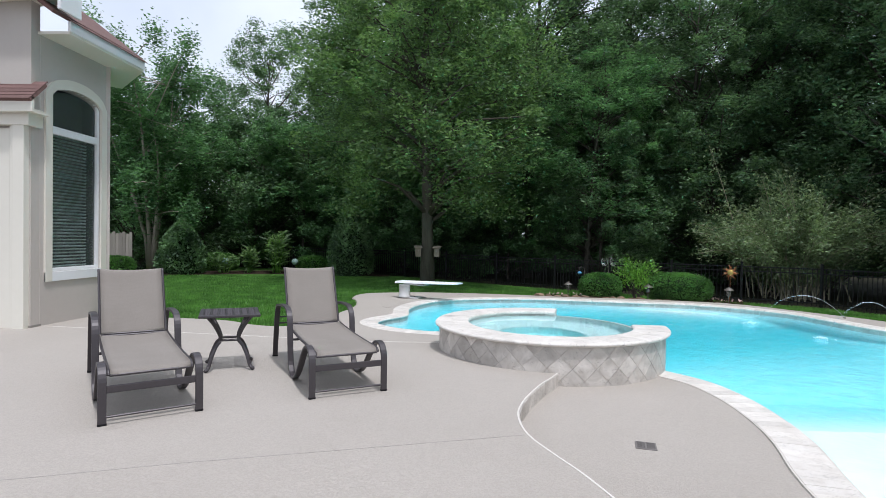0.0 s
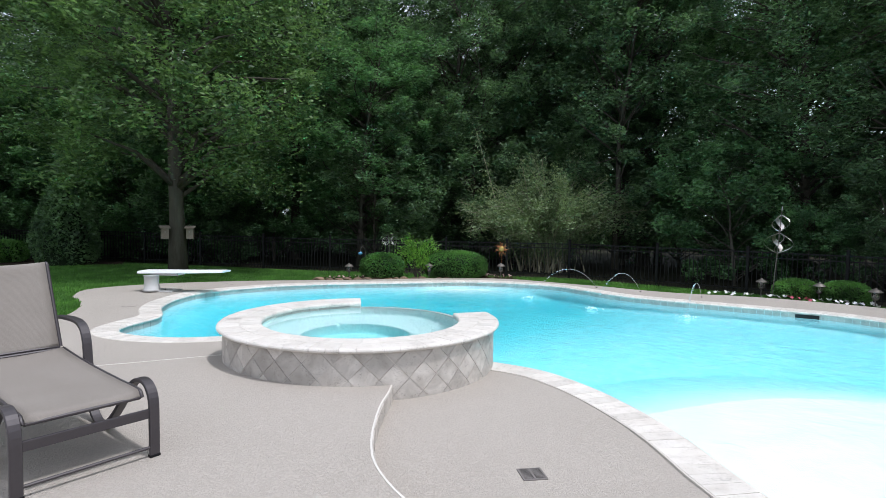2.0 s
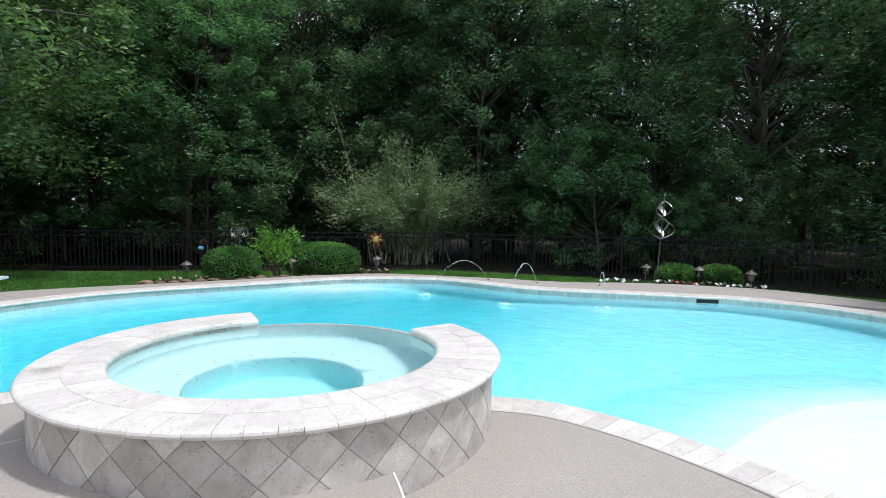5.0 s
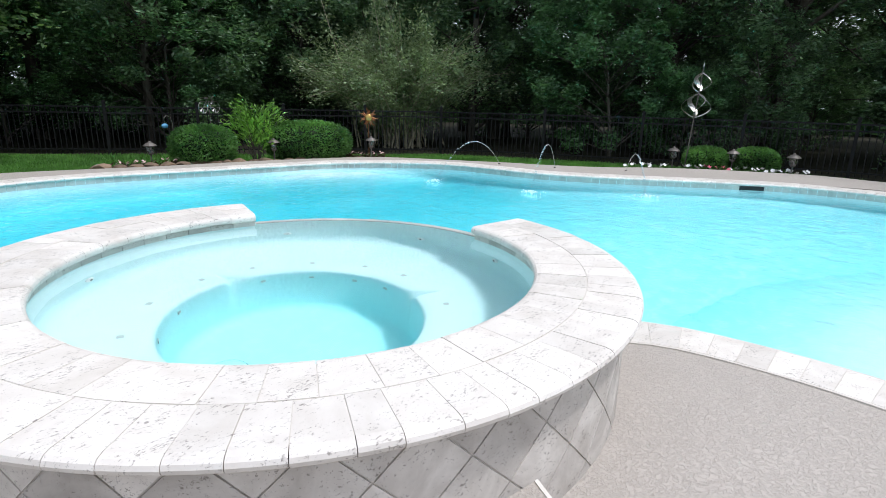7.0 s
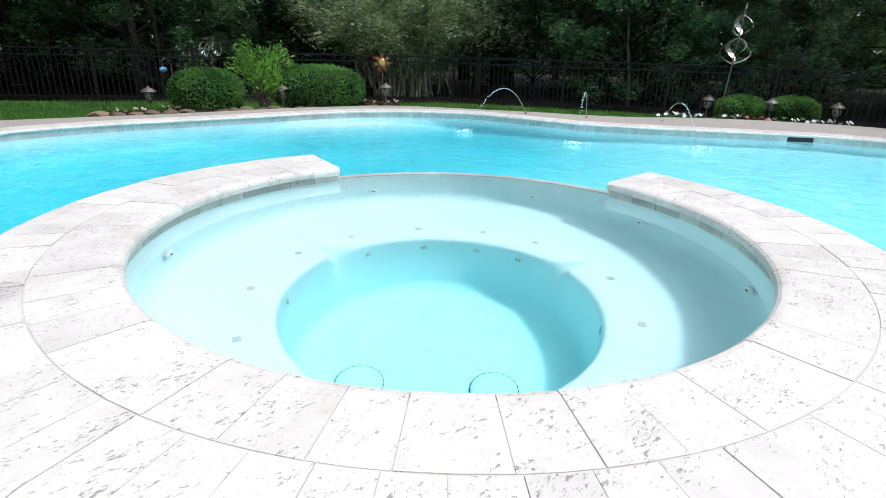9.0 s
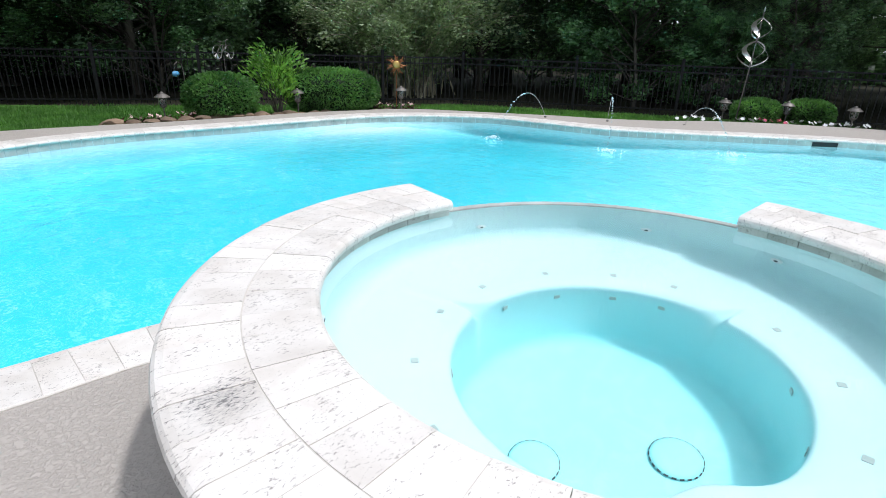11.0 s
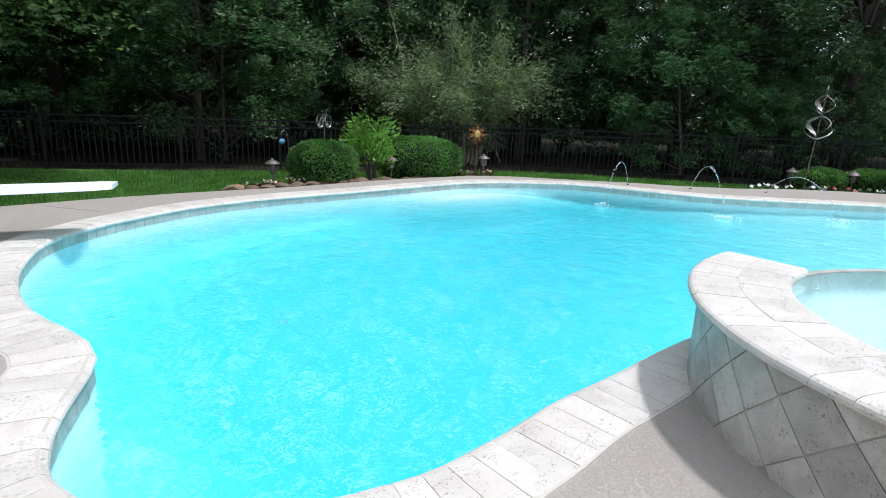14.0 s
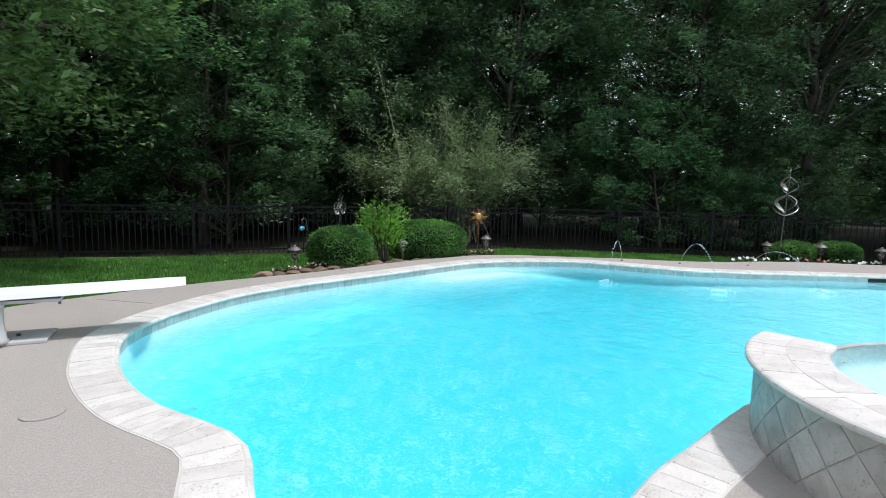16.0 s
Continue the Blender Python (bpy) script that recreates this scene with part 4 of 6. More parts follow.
for a, b in zip(FENCE[:-1], FENCE[1:]):
    a, b = np.array(a), np.array(b)
    L = np.linalg.norm(b - a)
    cnt = max(1, round(L / 2.35))
    for i in range(cnt):
        p, q = a + (b - a) * i / cnt, a + (b - a) * (i + 1) / cnt
        w = np.linalg.norm(q - p)
        z = float(ground_z(*((p + q) / 2))[0])
        panel = thing("fence_panel", "black wrought-iron fence panel with thin pickets", "fence", group="iron fence along the lawn", at=pose(p[0], p[1], z, 0, 0, math.degrees(math.atan2(*(q - p)[::-1]))))
        piece("post", post_me, panel)
        for h in (0.14, 1.02, 1.16):
            part("rail", box_bm((w, 0.028, 0.032), (w / 2, 0, h)), IRON, panel)
        m = int(w / 0.115)
        for k in range(1, m):
            piece("picket", picket_me, panel, m=Matrix.Translation((w * k / m, 0, 0)))

# far wooden fence
WOODF = simple("weathered_fence_wood", (0.20, 0.175, 0.15), (0.36, 0.32, 0.28), 14, 0.9, random=0.2)
wf = thing("wooden_fence", "weathered grey wooden picket fence by the house", "fence", at=pose(-18.7, 21.5, -0.1))
for k in range(34):
    h = 1.82 + 0.05 * math.sin(k * 2.3)
    bm = bmesh.new()
    vs = [bm.verts.new(c) for c in ((0, 0, 0), (0.135, 0, 0), (0.135, 0, h - 0.04), (0.105, 0, h), (0.03, 0, h), (0, 0, h - 0.04))]
    fc = bm.faces.new(vs)
    ex = bmesh.ops.extrude_face_region(bm, geom=[fc])
    bmesh.ops.translate(bm, vec=(0, 0.02, 0), verts=[g for g in ex["geom"] if isinstance(g, bmesh.types.BMVert)])
    o = part("plank", bm, WOODF, wf)
    o.matrix_basis = Matrix.Translation((k * 0.145, 0, 0))
for h in (0.4, 1.4):
    part("rail", box_bm((4.9, 0.04, 0.09), (2.45, 0.045, h)), WOODF, wf)

# ---- planting beds ----
STONE = simple("field_stone", (0.08, 0.06, 0.045), (0.28, 0.19, 0.12), 7, 0.85, bumpy=0.6, dist=0.01, random=0.35)
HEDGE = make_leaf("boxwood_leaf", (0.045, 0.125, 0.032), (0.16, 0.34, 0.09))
HEDGE_SHADE = simple("hedge_inner_shade", (0.008, 0.02, 0.005), (0.015, 0.035, 0.01), 30, 0.9)
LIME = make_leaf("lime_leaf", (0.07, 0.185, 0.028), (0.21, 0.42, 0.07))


def bed(name, line, depth, label):
    ln = even(spline(line, 6), 0.25)
    t = np.gradient(ln, axis=0)
    t /= np.linalg.norm(t, axis=1)[:, None]
    nr = np.c_[-t[:, 1], t[:, 0]]
    n = len(ln)
    back = ln + nr * (depth * np.sin(np.linspace(0.12, math.pi - 0.12, n)) ** 0.4)[:, None]
    vv, ff = [], []
    for i in range(n):
        for j in range(5):
            p = ln[i] + (back[i] - ln[i]) * j / 4
            z = float(ground_z(*p)[0]) + 0.02 + 0.05 * math.sin(math.pi * j / 4)
            vv.append((p[0], p[1], z))
        if i:
            ff += [((i - 1) * 5 + j, i * 5 + j, i * 5 + j + 1, (i - 1) * 5 + j + 1) for j in range(4)]
    ff = [f[::-1] for f in ff]
    tagged(new(name, mesh_of(name, vv, ff, MULCH, True)), label, "flower bed", kind="structure")
    return ln


bed_a = bed("mulch_bed", [(2.5, 15.93), (3.3, 15.76), (4.6, 15.64), (5.8, 15.49), (7.2, 15.14), (7.95, 14.68)], 1.35, "dark mulched bed behind the deck")
bed_b = bed("mulch_bed", [(10.75, 10.05), (11.6, 8.9), (12.0, 8.15), (12.4, 7.2)], 1.3, "dark mulched bed beside the far deck edge")
bed_c = bed("mulch_bed", [(-13.5, 20.6), (-10.5, 23.2), (-7.5, 24.1), (-4.6, 23.4), (-3.2, 23.3)], 2.6, "dark mulched bed at the back of the lawn")


def rock_mesh(seed, r):
    rk = np.random.default_rng(seed)
    bm = bmesh.new()
    bmesh.ops.create_icosphere(bm, subdivisions=2, radius=1)
    cuts = [(Vector(rk.normal(size=3)).normalized(), 0.55 + 0.3 * rk.random()) for _ in range(9)]
    for v in bm.verts:
        for nrm, d in cuts:
            e = v.co.dot(nrm) - d
            if e > 0:
                v.co -= nrm * e
        v.co = Vector((v.co.x * r * 1.35, v.co.y * r * 0.85, v.co.z * r * 0.62)) + Vector(rk.normal(size=3)) * r * 0.03
    me = bpy.data.meshes.new("edging_stone")
    bm.to_mesh(me)
    bm.free()
    me.materials.append(STONE)
    return me


rocks = [rock_mesh(60 + k, 0.12) for k in range(5)]
rg4 = np.random.default_rng(5)


def edge_stones(line, label, step, skip=lambda x: False):
    ln = even(line, step)
    for i, p in enumerate(ln):
        if skip(p[0]):
            continue
        s = 0.8 + 0.6 * rg4.random()
        d = ln[min(i + 1, len(ln) - 1)] - ln[max(i - 1, 0)]
        z = float(ground_z(*p)[0]) + 0.07
        o = new("edging_stone", rocks[i % 5])
        o.matrix_world = pose(p[0], p[1], z, rg4.normal() * 6, rg4.normal() * 6, math.degrees(math.atan2(d[1], d[0])) + rg4.normal() * 12) @ Matrix.Scale(s, 4)
        tagged(o, label, "stone", "edging stones")


edge_stones(bed_a + np.array((0.03, 0.10)), "rough brown edging stone along the mulched bed", 0.27)
edge_stones(bed_b + np.array((0.10, 0.06)), "rough brown edging stone beside the white flowers", 0.25)


def hedge(at, rx, ry, h, n, label, leaf=0.055):
    """A clipped shrub: a rounded body set all over with small leaves."""
    t = thing("hedge", label, "hedge", at=at)
    rk = np.random.default_rng(int(rx * 1000) + n)
    u = rk.normal(size=(n, 3))
    u /= (np.abs(u) ** 2.5).sum(1)[:, None] ** (1 / 2.5)
    r = 1 - 0.12 * rk.random(n) ** 1.5 + 0.025 * np.sin(u[:, 0] * 9 + u[:, 1] * 7) + 0.02 * rk.normal(size=n)
    pts = u * np.array((rx, ry, h / 2)) * r[:, None] + (0, 0, h / 2)
    ok = pts[:, 2] > 0.02
    piece("foliage", leaf_mesh("foliage", pts[ok], leaf * (0.7 + 0.7 * rk.random(ok.sum())), HEDGE, rk, 0.9, 0.55, along=u[ok] * 0.8), t)
    # solid core, near-black so that inner shade is painted behind the leaves
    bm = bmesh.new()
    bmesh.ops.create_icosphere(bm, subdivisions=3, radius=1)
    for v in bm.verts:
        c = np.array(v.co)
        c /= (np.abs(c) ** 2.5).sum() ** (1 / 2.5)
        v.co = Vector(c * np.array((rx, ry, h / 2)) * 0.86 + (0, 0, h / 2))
    part("inner_core", bm, HEDGE_SHADE, t, "solid core, coloured dark as the shade among the leaves", True)
    return t


hedge(pose(4.42, 16.20, -0.14, 0, 0, 10), 0.62, 0.58, 0.86, 9000, "round clipped green shrub in the mulched bed")
hedge(pose(6.6, 15.78, -0.13, 0, 0, -27), 0.95, 0.52, 0.92, 12000, "long rounded clipped green hedge")
hedge(pose(12.5, 9.25, -0.14, 0, 0, -60), 0.46, 0.45, 0.58, 6000, "low round clipped shrub behind white flowers")
hedge(pose(12.95, 8.4, -0.14, 0, 0, -60), 0.47, 0.46, 0.60, 6000, "low round clipped shrub behind white flowers")

lime = thing("lime_shrub", "loose bright lime-green shrub between clipped hedges", "shrub", at=pose(5.5, 16.02, -0.13) @ Matrix.Scale(0.88, 4))
bm = bmesh.new()
pts, dirs = [], []
for k in range(46):
    a = rg4.random() * math.tau
    out, h = 0.58 * math.sqrt(rg4.random()), 0.55 + 0.85 * rg4.random()
    e = Vector((out * math.cos(a) * (1.15 if h > 0.9 else 0.8), out * math.sin(a), h))
    if k % 2 == 0:
        tube_bm([(0.05 * math.cos(a), 0.05 * math.sin(a), 0), e * 0.5 + Vector((0, 0, 0.08)), e], [0.012, 0.008, 0.004], 4, bm)
    for _ in range(32):
        p = e + Vector(rg4.normal(size=3) * 0.11)
        pts.append(tuple(p))
        dirs.append(tuple(Vector((p.x, p.y, 0.35)).normalized()))
part("stem", bm, BARK, lime, "thin brown stems")
piece("foliage", leaf_mesh("foliage", np.array(pts), 0.12 * (0.6 + 0.7 * rg4.random(len(pts))), LIME, rg4, 0.6, 0.36, along=np.array(dirs)), lime)


def cone_bush(at, r, h, n, label):
    t = thing("conical_bush", label, "bush", at=at)
    rk = np.random.default_rng(n)
    f = rk.random(n) ** 0.7
    a = rk.random(n) * math.tau
    rad = r * (np.sin(np.pi * np.clip(0.22 + 0.78 * (1 - (1 - f)), 0, 1)) ** 0.55) * (1 - f) ** 0.35 * 1.25
    rad *= 1 - 0.28 * rk.random(n) ** 1.6 + 0.06 * np.sin(a * 5 + f * 12)
    pts = np.c_[rad * np.cos(a), rad * np.sin(a), f * h + 0.03]
    piece("foliage", leaf_mesh("foliage", pts, 0.13 * (0.6 + 0.8 * rk.random(n)), LEAF_A, rk, 0.7, 0.55), t)
    # tapered core in the same painted inner shade
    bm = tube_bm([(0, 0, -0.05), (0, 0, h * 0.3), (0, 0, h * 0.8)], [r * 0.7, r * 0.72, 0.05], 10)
    part("inner_core", bm, HEDGE_SHADE, t, "solid core, coloured dark as the shade inside the bush")
    return t


cone_bush(pose(-12.4, 22.9, -0.08), 0.95, 2.5, 7000, "conical dark-green evergreen in the back bed")
cone_bush(pose(-5.0, 24.0, -0.08), 0.95, 3.5, 9000, "tall conical dark-green evergreen in the back bed")


def ginger(at, n, h, label):
    """Upright canes with long drooping leaves."""
    t = thing("ginger_plant", label, "plant", at=at)
    rk = np.random.default_rng(n)
    c, d, s = [], [], []
    bm = bmesh.new()
    for k in range(n):
        a, lean = rk.random() * math.tau, rk.random() * 0.55
        tip = Vector((math.cos(a) * lean * 1.1, math.sin(a) * lean * 1.1, h * (0.75 + 0.35 * rk.random())))
        root = Vector((math.cos(a) * lean * 0.4, math.sin(a) * lean * 0.4, 0))
        tube_bm([root, root.lerp(tip, 0.5), tip], [0.012, 0.010, 0.005], 4, bm)
        for j in range(9):
            p = root.lerp(tip, 0.3 + 0.7 * j / 8)
            b = a + rk.normal() * 0.8 + (j % 2) * math.pi
            dr = Vector((math.cos(b), math.sin(b), 0.35 + 0.3 * rk.normal())).normalized()
            c.append(tuple(p + dr * 0.18))
            d.append(tuple(dr))
            s.append(0.42 * (0.7 + 0.5 * rk.random()))
    part("cane", bm, LIME, t)
    piece("foliage", leaf_mesh("foliage", np.array(c), np.array(s), LEAF_B, rk, 0.2, 0.2, along=np.array(d)), t)


ginger(pose(-8.6, 24.3, -0.06), 34, 1.75, "large tropical plant with long arching green leaves")
ginger(pose(-9.8, 24.1, -0.06), 22, 1.15, "tropical plant with long arching green leaves")
ginger(pose(-10.8, 23.6, -0.06), 16, 0.8, "low tropical plant with long arching green leaves")
hedge(pose(-7.1, 25.0, -0.08), 0.75, 0.5, 0.85, 5000, "low green hedge in the back bed", 0.09)
hedge(pose(-11.9, 25.2, -0.08), 1.1, 0.6, 0.9, 5000, "low dark-green hedge in the back bed", 0.09)
hedge(pose(-14.0, 20.7, -0.08), 0.8, 0.6, 0.85, 5000, "low flowering shrub by the wooden fence", 0.09)
GLASSB = simple("gazing_ball_glaze", (0.20, 0.34, 0.32), (0.42, 0.52, 0.48), 14, 0.12, 0.3, 0.0)
for x, y in ((-7.75, 24.4), (-10.75, 23.7)):
    g = thing("gazing_ball", "glossy pale green glass garden ball on a stake", "garden ornament", group="gazing balls", at=pose(x, y, -0.06))
    bm = bmesh.new()
    bmesh.ops.create_uvsphere(bm, u_segments=20, v_segments=12, radius=0.16, matrix=Matrix.Translation((0, 0, 0.55)))
    part("ball", bm, GLASSB, g, "", True)
    part("stake", tube_bm([(0, 0, -0.05), (0, 0, 0.42)], 0.012, 6), IRON, g)

# ---- flowers ----
PETAL_W = simple("white_petal", (0.72, 0.72, 0.70), (0.85, 0.85, 0.84), 50, 0.6, bumpy=0)
PETAL_P = simple("pink_petal", (0.45, 0.05, 0.10), (0.62, 0.14, 0.20), 50, 0.6, bumpy=0)
PETAL_R = simple("begonia_petal", (0.55, 0.32, 0.30), (0.75, 0.60, 0.56), 50, 0.6, bumpy=0)
BRONZE_LEAF = make_leaf("bronze_leaf", (0.03, 0.02, 0.012), (0.09, 0.05, 0.03))
GREEN_LEAF = make_leaf("bedding_leaf", (0.03, 0.10, 0.015), (0.08, 0.20, 0.04))


def flower_plant(at, leaf_mat, petal_mat, blooms, label, r=0.14, size=0.046):
    t = thing("flower_plant", label, "flower", group="bedding flowers", at=at)
    c = rg4.normal(size=(80, 3)) * np.array((r * 0.6, r * 0.6, 0.035)) + (0, 0, 0.08)
    piece("foliage", leaf_mesh("foliage", c, 0.055 * (0.7 + 0.6 * rg4.random(80)), leaf_mat, rg4, 0.6, 0.6), t)
    bm = bmesh.new()
    for _ in range(blooms):
        p = Vector((rg4.normal() * r * 0.55, rg4.normal() * r * 0.55, 0.14 + 0.05 * rg4.random()))
        tilt = Matrix.Rotation(radians(40), 4, Vector((rg4.normal(), rg4.normal(), 0.01)).normalized())
        ctr = bm.verts.new(p)
        ring = [bm.verts.new(p + tilt @ Vector((size * (1.0 if k % 2 else 0.72) * math.cos(k * math.tau / 10), size * (1.0 if k % 2 else 0.72) * math.sin(k * math.tau / 10), 0.012 * (k % 2)))) for k in range(10)]
        for k in range(10):
            bm.faces.new((ctr, ring[k], ring[(k + 1) % 10]))
    part("bloom", bm, petal_mat, t)["kind"] = "stuff"


for i, p in enumerate(even(bed_b + np.array((0.28, 0.16)), 0.24)):
    pink = i in (7, 8)
    flower_plant(pose(p[0] + rg4.normal() * 0.04, p[1] + rg4.normal() * 0.04, -0.10), GREEN_LEAF, PETAL_P if pink else PETAL_W, 4, "pink bedding flowers in the mulch" if pink else "white bedding flowers in the mulch")
for x0, x1 in ((2.55, 3.75), (7.1, 8.0)):
    for p in even(bed_a[(bed_a[:, 0] > x0) & (bed_a[:, 0] < x1)] + np.array((0.08, 0.3)), 0.2):
        flower_plant(pose(p[0] + rg4.normal() * 0.05, p[1] + rg4.normal() * 0.08, -0.10), BRONZE_LEAF, PETAL_R, 4, "bronze-leaved begonia with pale pink flowers", 0.13, 0.03)

# ---- path lamps ----
LAMP_METAL = simple("antique_lamp_metal", (0.10, 0.09, 0.08), (0.20, 0.18, 0.16), 40, 0.5, 0.4)
LAMP_GLASS, n_, l_, b_ = material("lamp_glass", 0.15)
b_.inputs["Base Color"].default_value = (0.45, 0.45, 0.42, 1)
b_.inputs["Transmission Weight"].default_value = 0.8


def lathe(prof, sides=16):
    bm = bmesh.new()
    rings = [[bm.verts.new((r * math.cos(k * math.tau / sides), r * math.sin(k * math.tau / sides), z)) for k in range(sides)] for r, z in prof]
    for u, w in zip(rings, rings[1:]):
        for k in range(sides):
            bm.faces.new((u[k], u[(k + 1) % sides], w[(k + 1) % sides], w[k]))
    bm.faces.new(rings[0][::-1])
    bm.faces.new(rings[-1])
    return bm


path_lamp = thing("path_lamp", "small antique-metal path lamp with a hat-shaped cap", "lamp", group="path lamps", at=pose(3.47, 16.39, -0.13))
part("stake", tube_bm([(0, 0, -0.05), (0, 0, 0.33)], 0.013, 8), LAMP_METAL, path_lamp)
part("collar", lathe([(0.02, 0.27), (0.055, 0.30), (0.06, 0.33)]), LAMP_METAL, path_lamp)
part("globe", lathe([(0.052, 0.33), (0.06, 0.38), (0.065, 0.45)]), LAMP_GLASS, path_lamp, "frosted glass cylinder")
part("cap", lathe([(0.125, 0.445), (0.13, 0.455), (0.07, 0.505), (0.035, 0.515), (0.03, 0.53), (0.012, 0.545)]), LAMP_METAL, path_lamp)
for k in range(4):
    a = math.tau * k / 4
    part("rib", tube_bm([(0.066 * math.cos(a), 0.066 * math.sin(a), 0.325), (0.07 * math.cos(a), 0.07 * math.sin(a), 0.455)], 0.005, 5), LAMP_METAL, path_lamp)
for x, y, z in ((7.7, 14.9, -0.08), (5.72, 15.72, -0.11), (12.0, 9.75, -0.12), (12.5, 8.7, -0.12), (12.57, 7.6, -0.12)):
    copy_thing(path_lamp, pose(x, y, z, 0, 0, 20))

# ---- garden ornaments ----
COPPER = simple("rusted_copper", (0.20, 0.075, 0.03), (0.45, 0.20, 0.09), 20, 0.45, 0.8)
SILVER = simple("brushed_spinner_metal", (0.30, 0.29, 0.28), (0.55, 0.53, 0.50), 30, 0.32, 1.0)
BLUEG = simple("blue_glass", (0.05, 0.20, 0.38), (0.15, 0.40, 0.60), 10, 0.1, 0.0)
sunorn = thing("sun_ornament", "rusty copper sunburst garden ornament on a stake", "garden ornament", at=pose(7.9, 15.25, -0.12, 0, 0, -38))
part("stake", tube_bm([(0, 0, -0.05), (0, 0, 0.85)], 0.009, 6), COPPER, sunorn)
bm = bmesh.new()
bmesh.ops.create_uvsphere(bm, u_segments=16, v_segments=8, radius=0.085, matrix=Matrix.Translation((0, -0.01, 0.98)) @ Matrix.Diagonal((1, 0.35, 1, 1)))
part("face", bm, simple("brass_face", (0.45, 0.28, 0.08), (0.62, 0.42, 0.14), 20, 0.3, 0.9), sunorn, "domed brass centre", True)
for k in range(14):
    a = math.tau * k / 14
    r0, r1 = 0.085, 0.19 if k % 2 else 0.235
    ca, sa = math.cos(a), math.sin(a)
    wv = 0.02 * (1 if k % 2 else -1)
    mid = (r0 + r1) / 2
    pth = [(r0 * ca, 0, 0.98 + r0 * sa), (mid * ca - wv * sa, 0, 0.98 + mid * sa + wv * ca), (r1 * ca, 0, 0.98 + r1 * sa)]
    part("ray", tube_bm(pth, [0.024, 0.017, 0.003], 5), COPPER, sunorn)

bike = thing("bicycle_ornament", "dark metal bicycle wind spinner on a pole", "garden ornament", at=pose(4.77, 16.6, -0.09, 0, 0, 25))
part("pole", tube_bm([(0, 0, -0.05), (0, 0, 1.08)], 0.009, 6), LAMP_METAL, bike)


def torus_bm(r, t, at, sides=24, ring=5):
    pts = [Vector(at) + Vector((r * math.cos(k * math.tau / sides), 0, r * math.sin(k * math.tau / sides))) for k in range(sides + 1)]
    return tube_bm(pts, t, ring, cap=False)


for s in (-1, 1):
    wheel = part("wheel", torus_bm(0.125, 0.008, (s * 0.17, 0, 1.14)), SILVER, bike)
    for k in range(8):
        a = math.tau * k / 8
        bm = bmesh.new()
        q = [bm.verts.new((s * 0.17 + r * math.cos(a + d), y, 1.14 + r * math.sin(a + d))) for r, d, y in ((0.02, 0, 0), (0.11, -0.16, 0.012), (0.115, 0.12, -0.012))]
        bm.faces.new(q)
        part("blade", bm, SILVER, wheel)
for pth in (((-0.17, 0, 1.14), (-0.05, 0, 1.12), (0.0, 0, 1.27)), ((-0.05, 0, 1.12), (0.10, 0, 1.27), (0.0, 0, 1.26)), ((0.17, 0, 1.14), (0.10, 0, 1.27), (0.08, 0, 1.34), (0.15, 0, 1.36)), ((-0.17, 0, 1.14), (-0.06, 0, 1.26), (-0.07, 0, 1.32))):
    part("frame_bar", tube_bm(pth, 0.008, 5), LAMP_METAL, bike)
part("saddle", box_bm((0.10, 0.03, 0.02), (-0.07, 0, 1.325), 0.008), LAMP_METAL, bike)

hook = thing("hanging_ornament", "blue glass bird hanging from a small curled hook", "garden ornament", at=pose(4.05, 16.75, -0.12, 0, 0, 20))
part("hook", tube_bm([(0, 0, -0.05), (0, 0, 0.85), (-0.03, 0, 0.96), (-0.12, 0, 1.0), (-0.19, 0, 0.95), (-0.18, 0, 0.89)], 0.007, 6), LAMP_METAL, hook)
bm = bmesh.new()
bmesh.ops.create_uvsphere(bm, u_segments=14, v_segments=8, radius=0.055, matrix=Matrix.Translation((-0.18, 0, 0.80)) @ Matrix.Diagonal((1.4, 0.8, 0.9, 1)))
part("glass_ball", bm, BLUEG, hook, "", True)
part("hanger", tube_bm([(-0.18, 0, 0.89), (-0.18, 0, 0.83)], 0.003, 4), LAMP_METAL, hook)

spin = thing("wind_spinner", "tall silver spiral wind spinner on a thin pole", "garden ornament", at=pose(12.04, 9.5, -0.09, 2, 3, 0))
part("pole", tube_bm([(0, 0, -0.05), (0, 0, 2.16)], 0.011, 6), LAMP_METAL, spin)
part("finial", lathe([(0.006, 2.14), (0.02, 2.18), (0.004, 2.25)], 8), SILVER, spin)
for z0, z1, rad, cnt in ((1.14, 1.62, 0.29, 4), (1.66, 2.04, 0.19, 3)):
    for k in range(cnt):
        bm = bmesh.new()
        rows = []
        for t in np.linspace(0, 1, 15):
            a = k * math.tau / cnt + t * math.pi * 0.45
            r = rad * math.sin(math.pi * t) ** 0.8 + 0.012
            w = (0.15 if k == 0 else 0.03) * math.sin(math.pi * t) ** 1.5 + 0.004
            z = z0 + (z1 - z0) * t
            rows.append([bm.verts.new((r * math.cos(a + d), r * math.sin(a + d), z + e)) for d, e in ((-w / max(r, 0.05) * 0.5, -0.012), (w / max(r, 0.05) * 0.5, 0.012))])
        for u, w in zip(rows, rows[1:]):
            bm.faces.new((u[0], u[1], w[1], w[0]))
        o = part("blade", bm, SILVER, spin)
        o.modifiers.new("thickness", "SOLIDIFY").thickness = 0.003

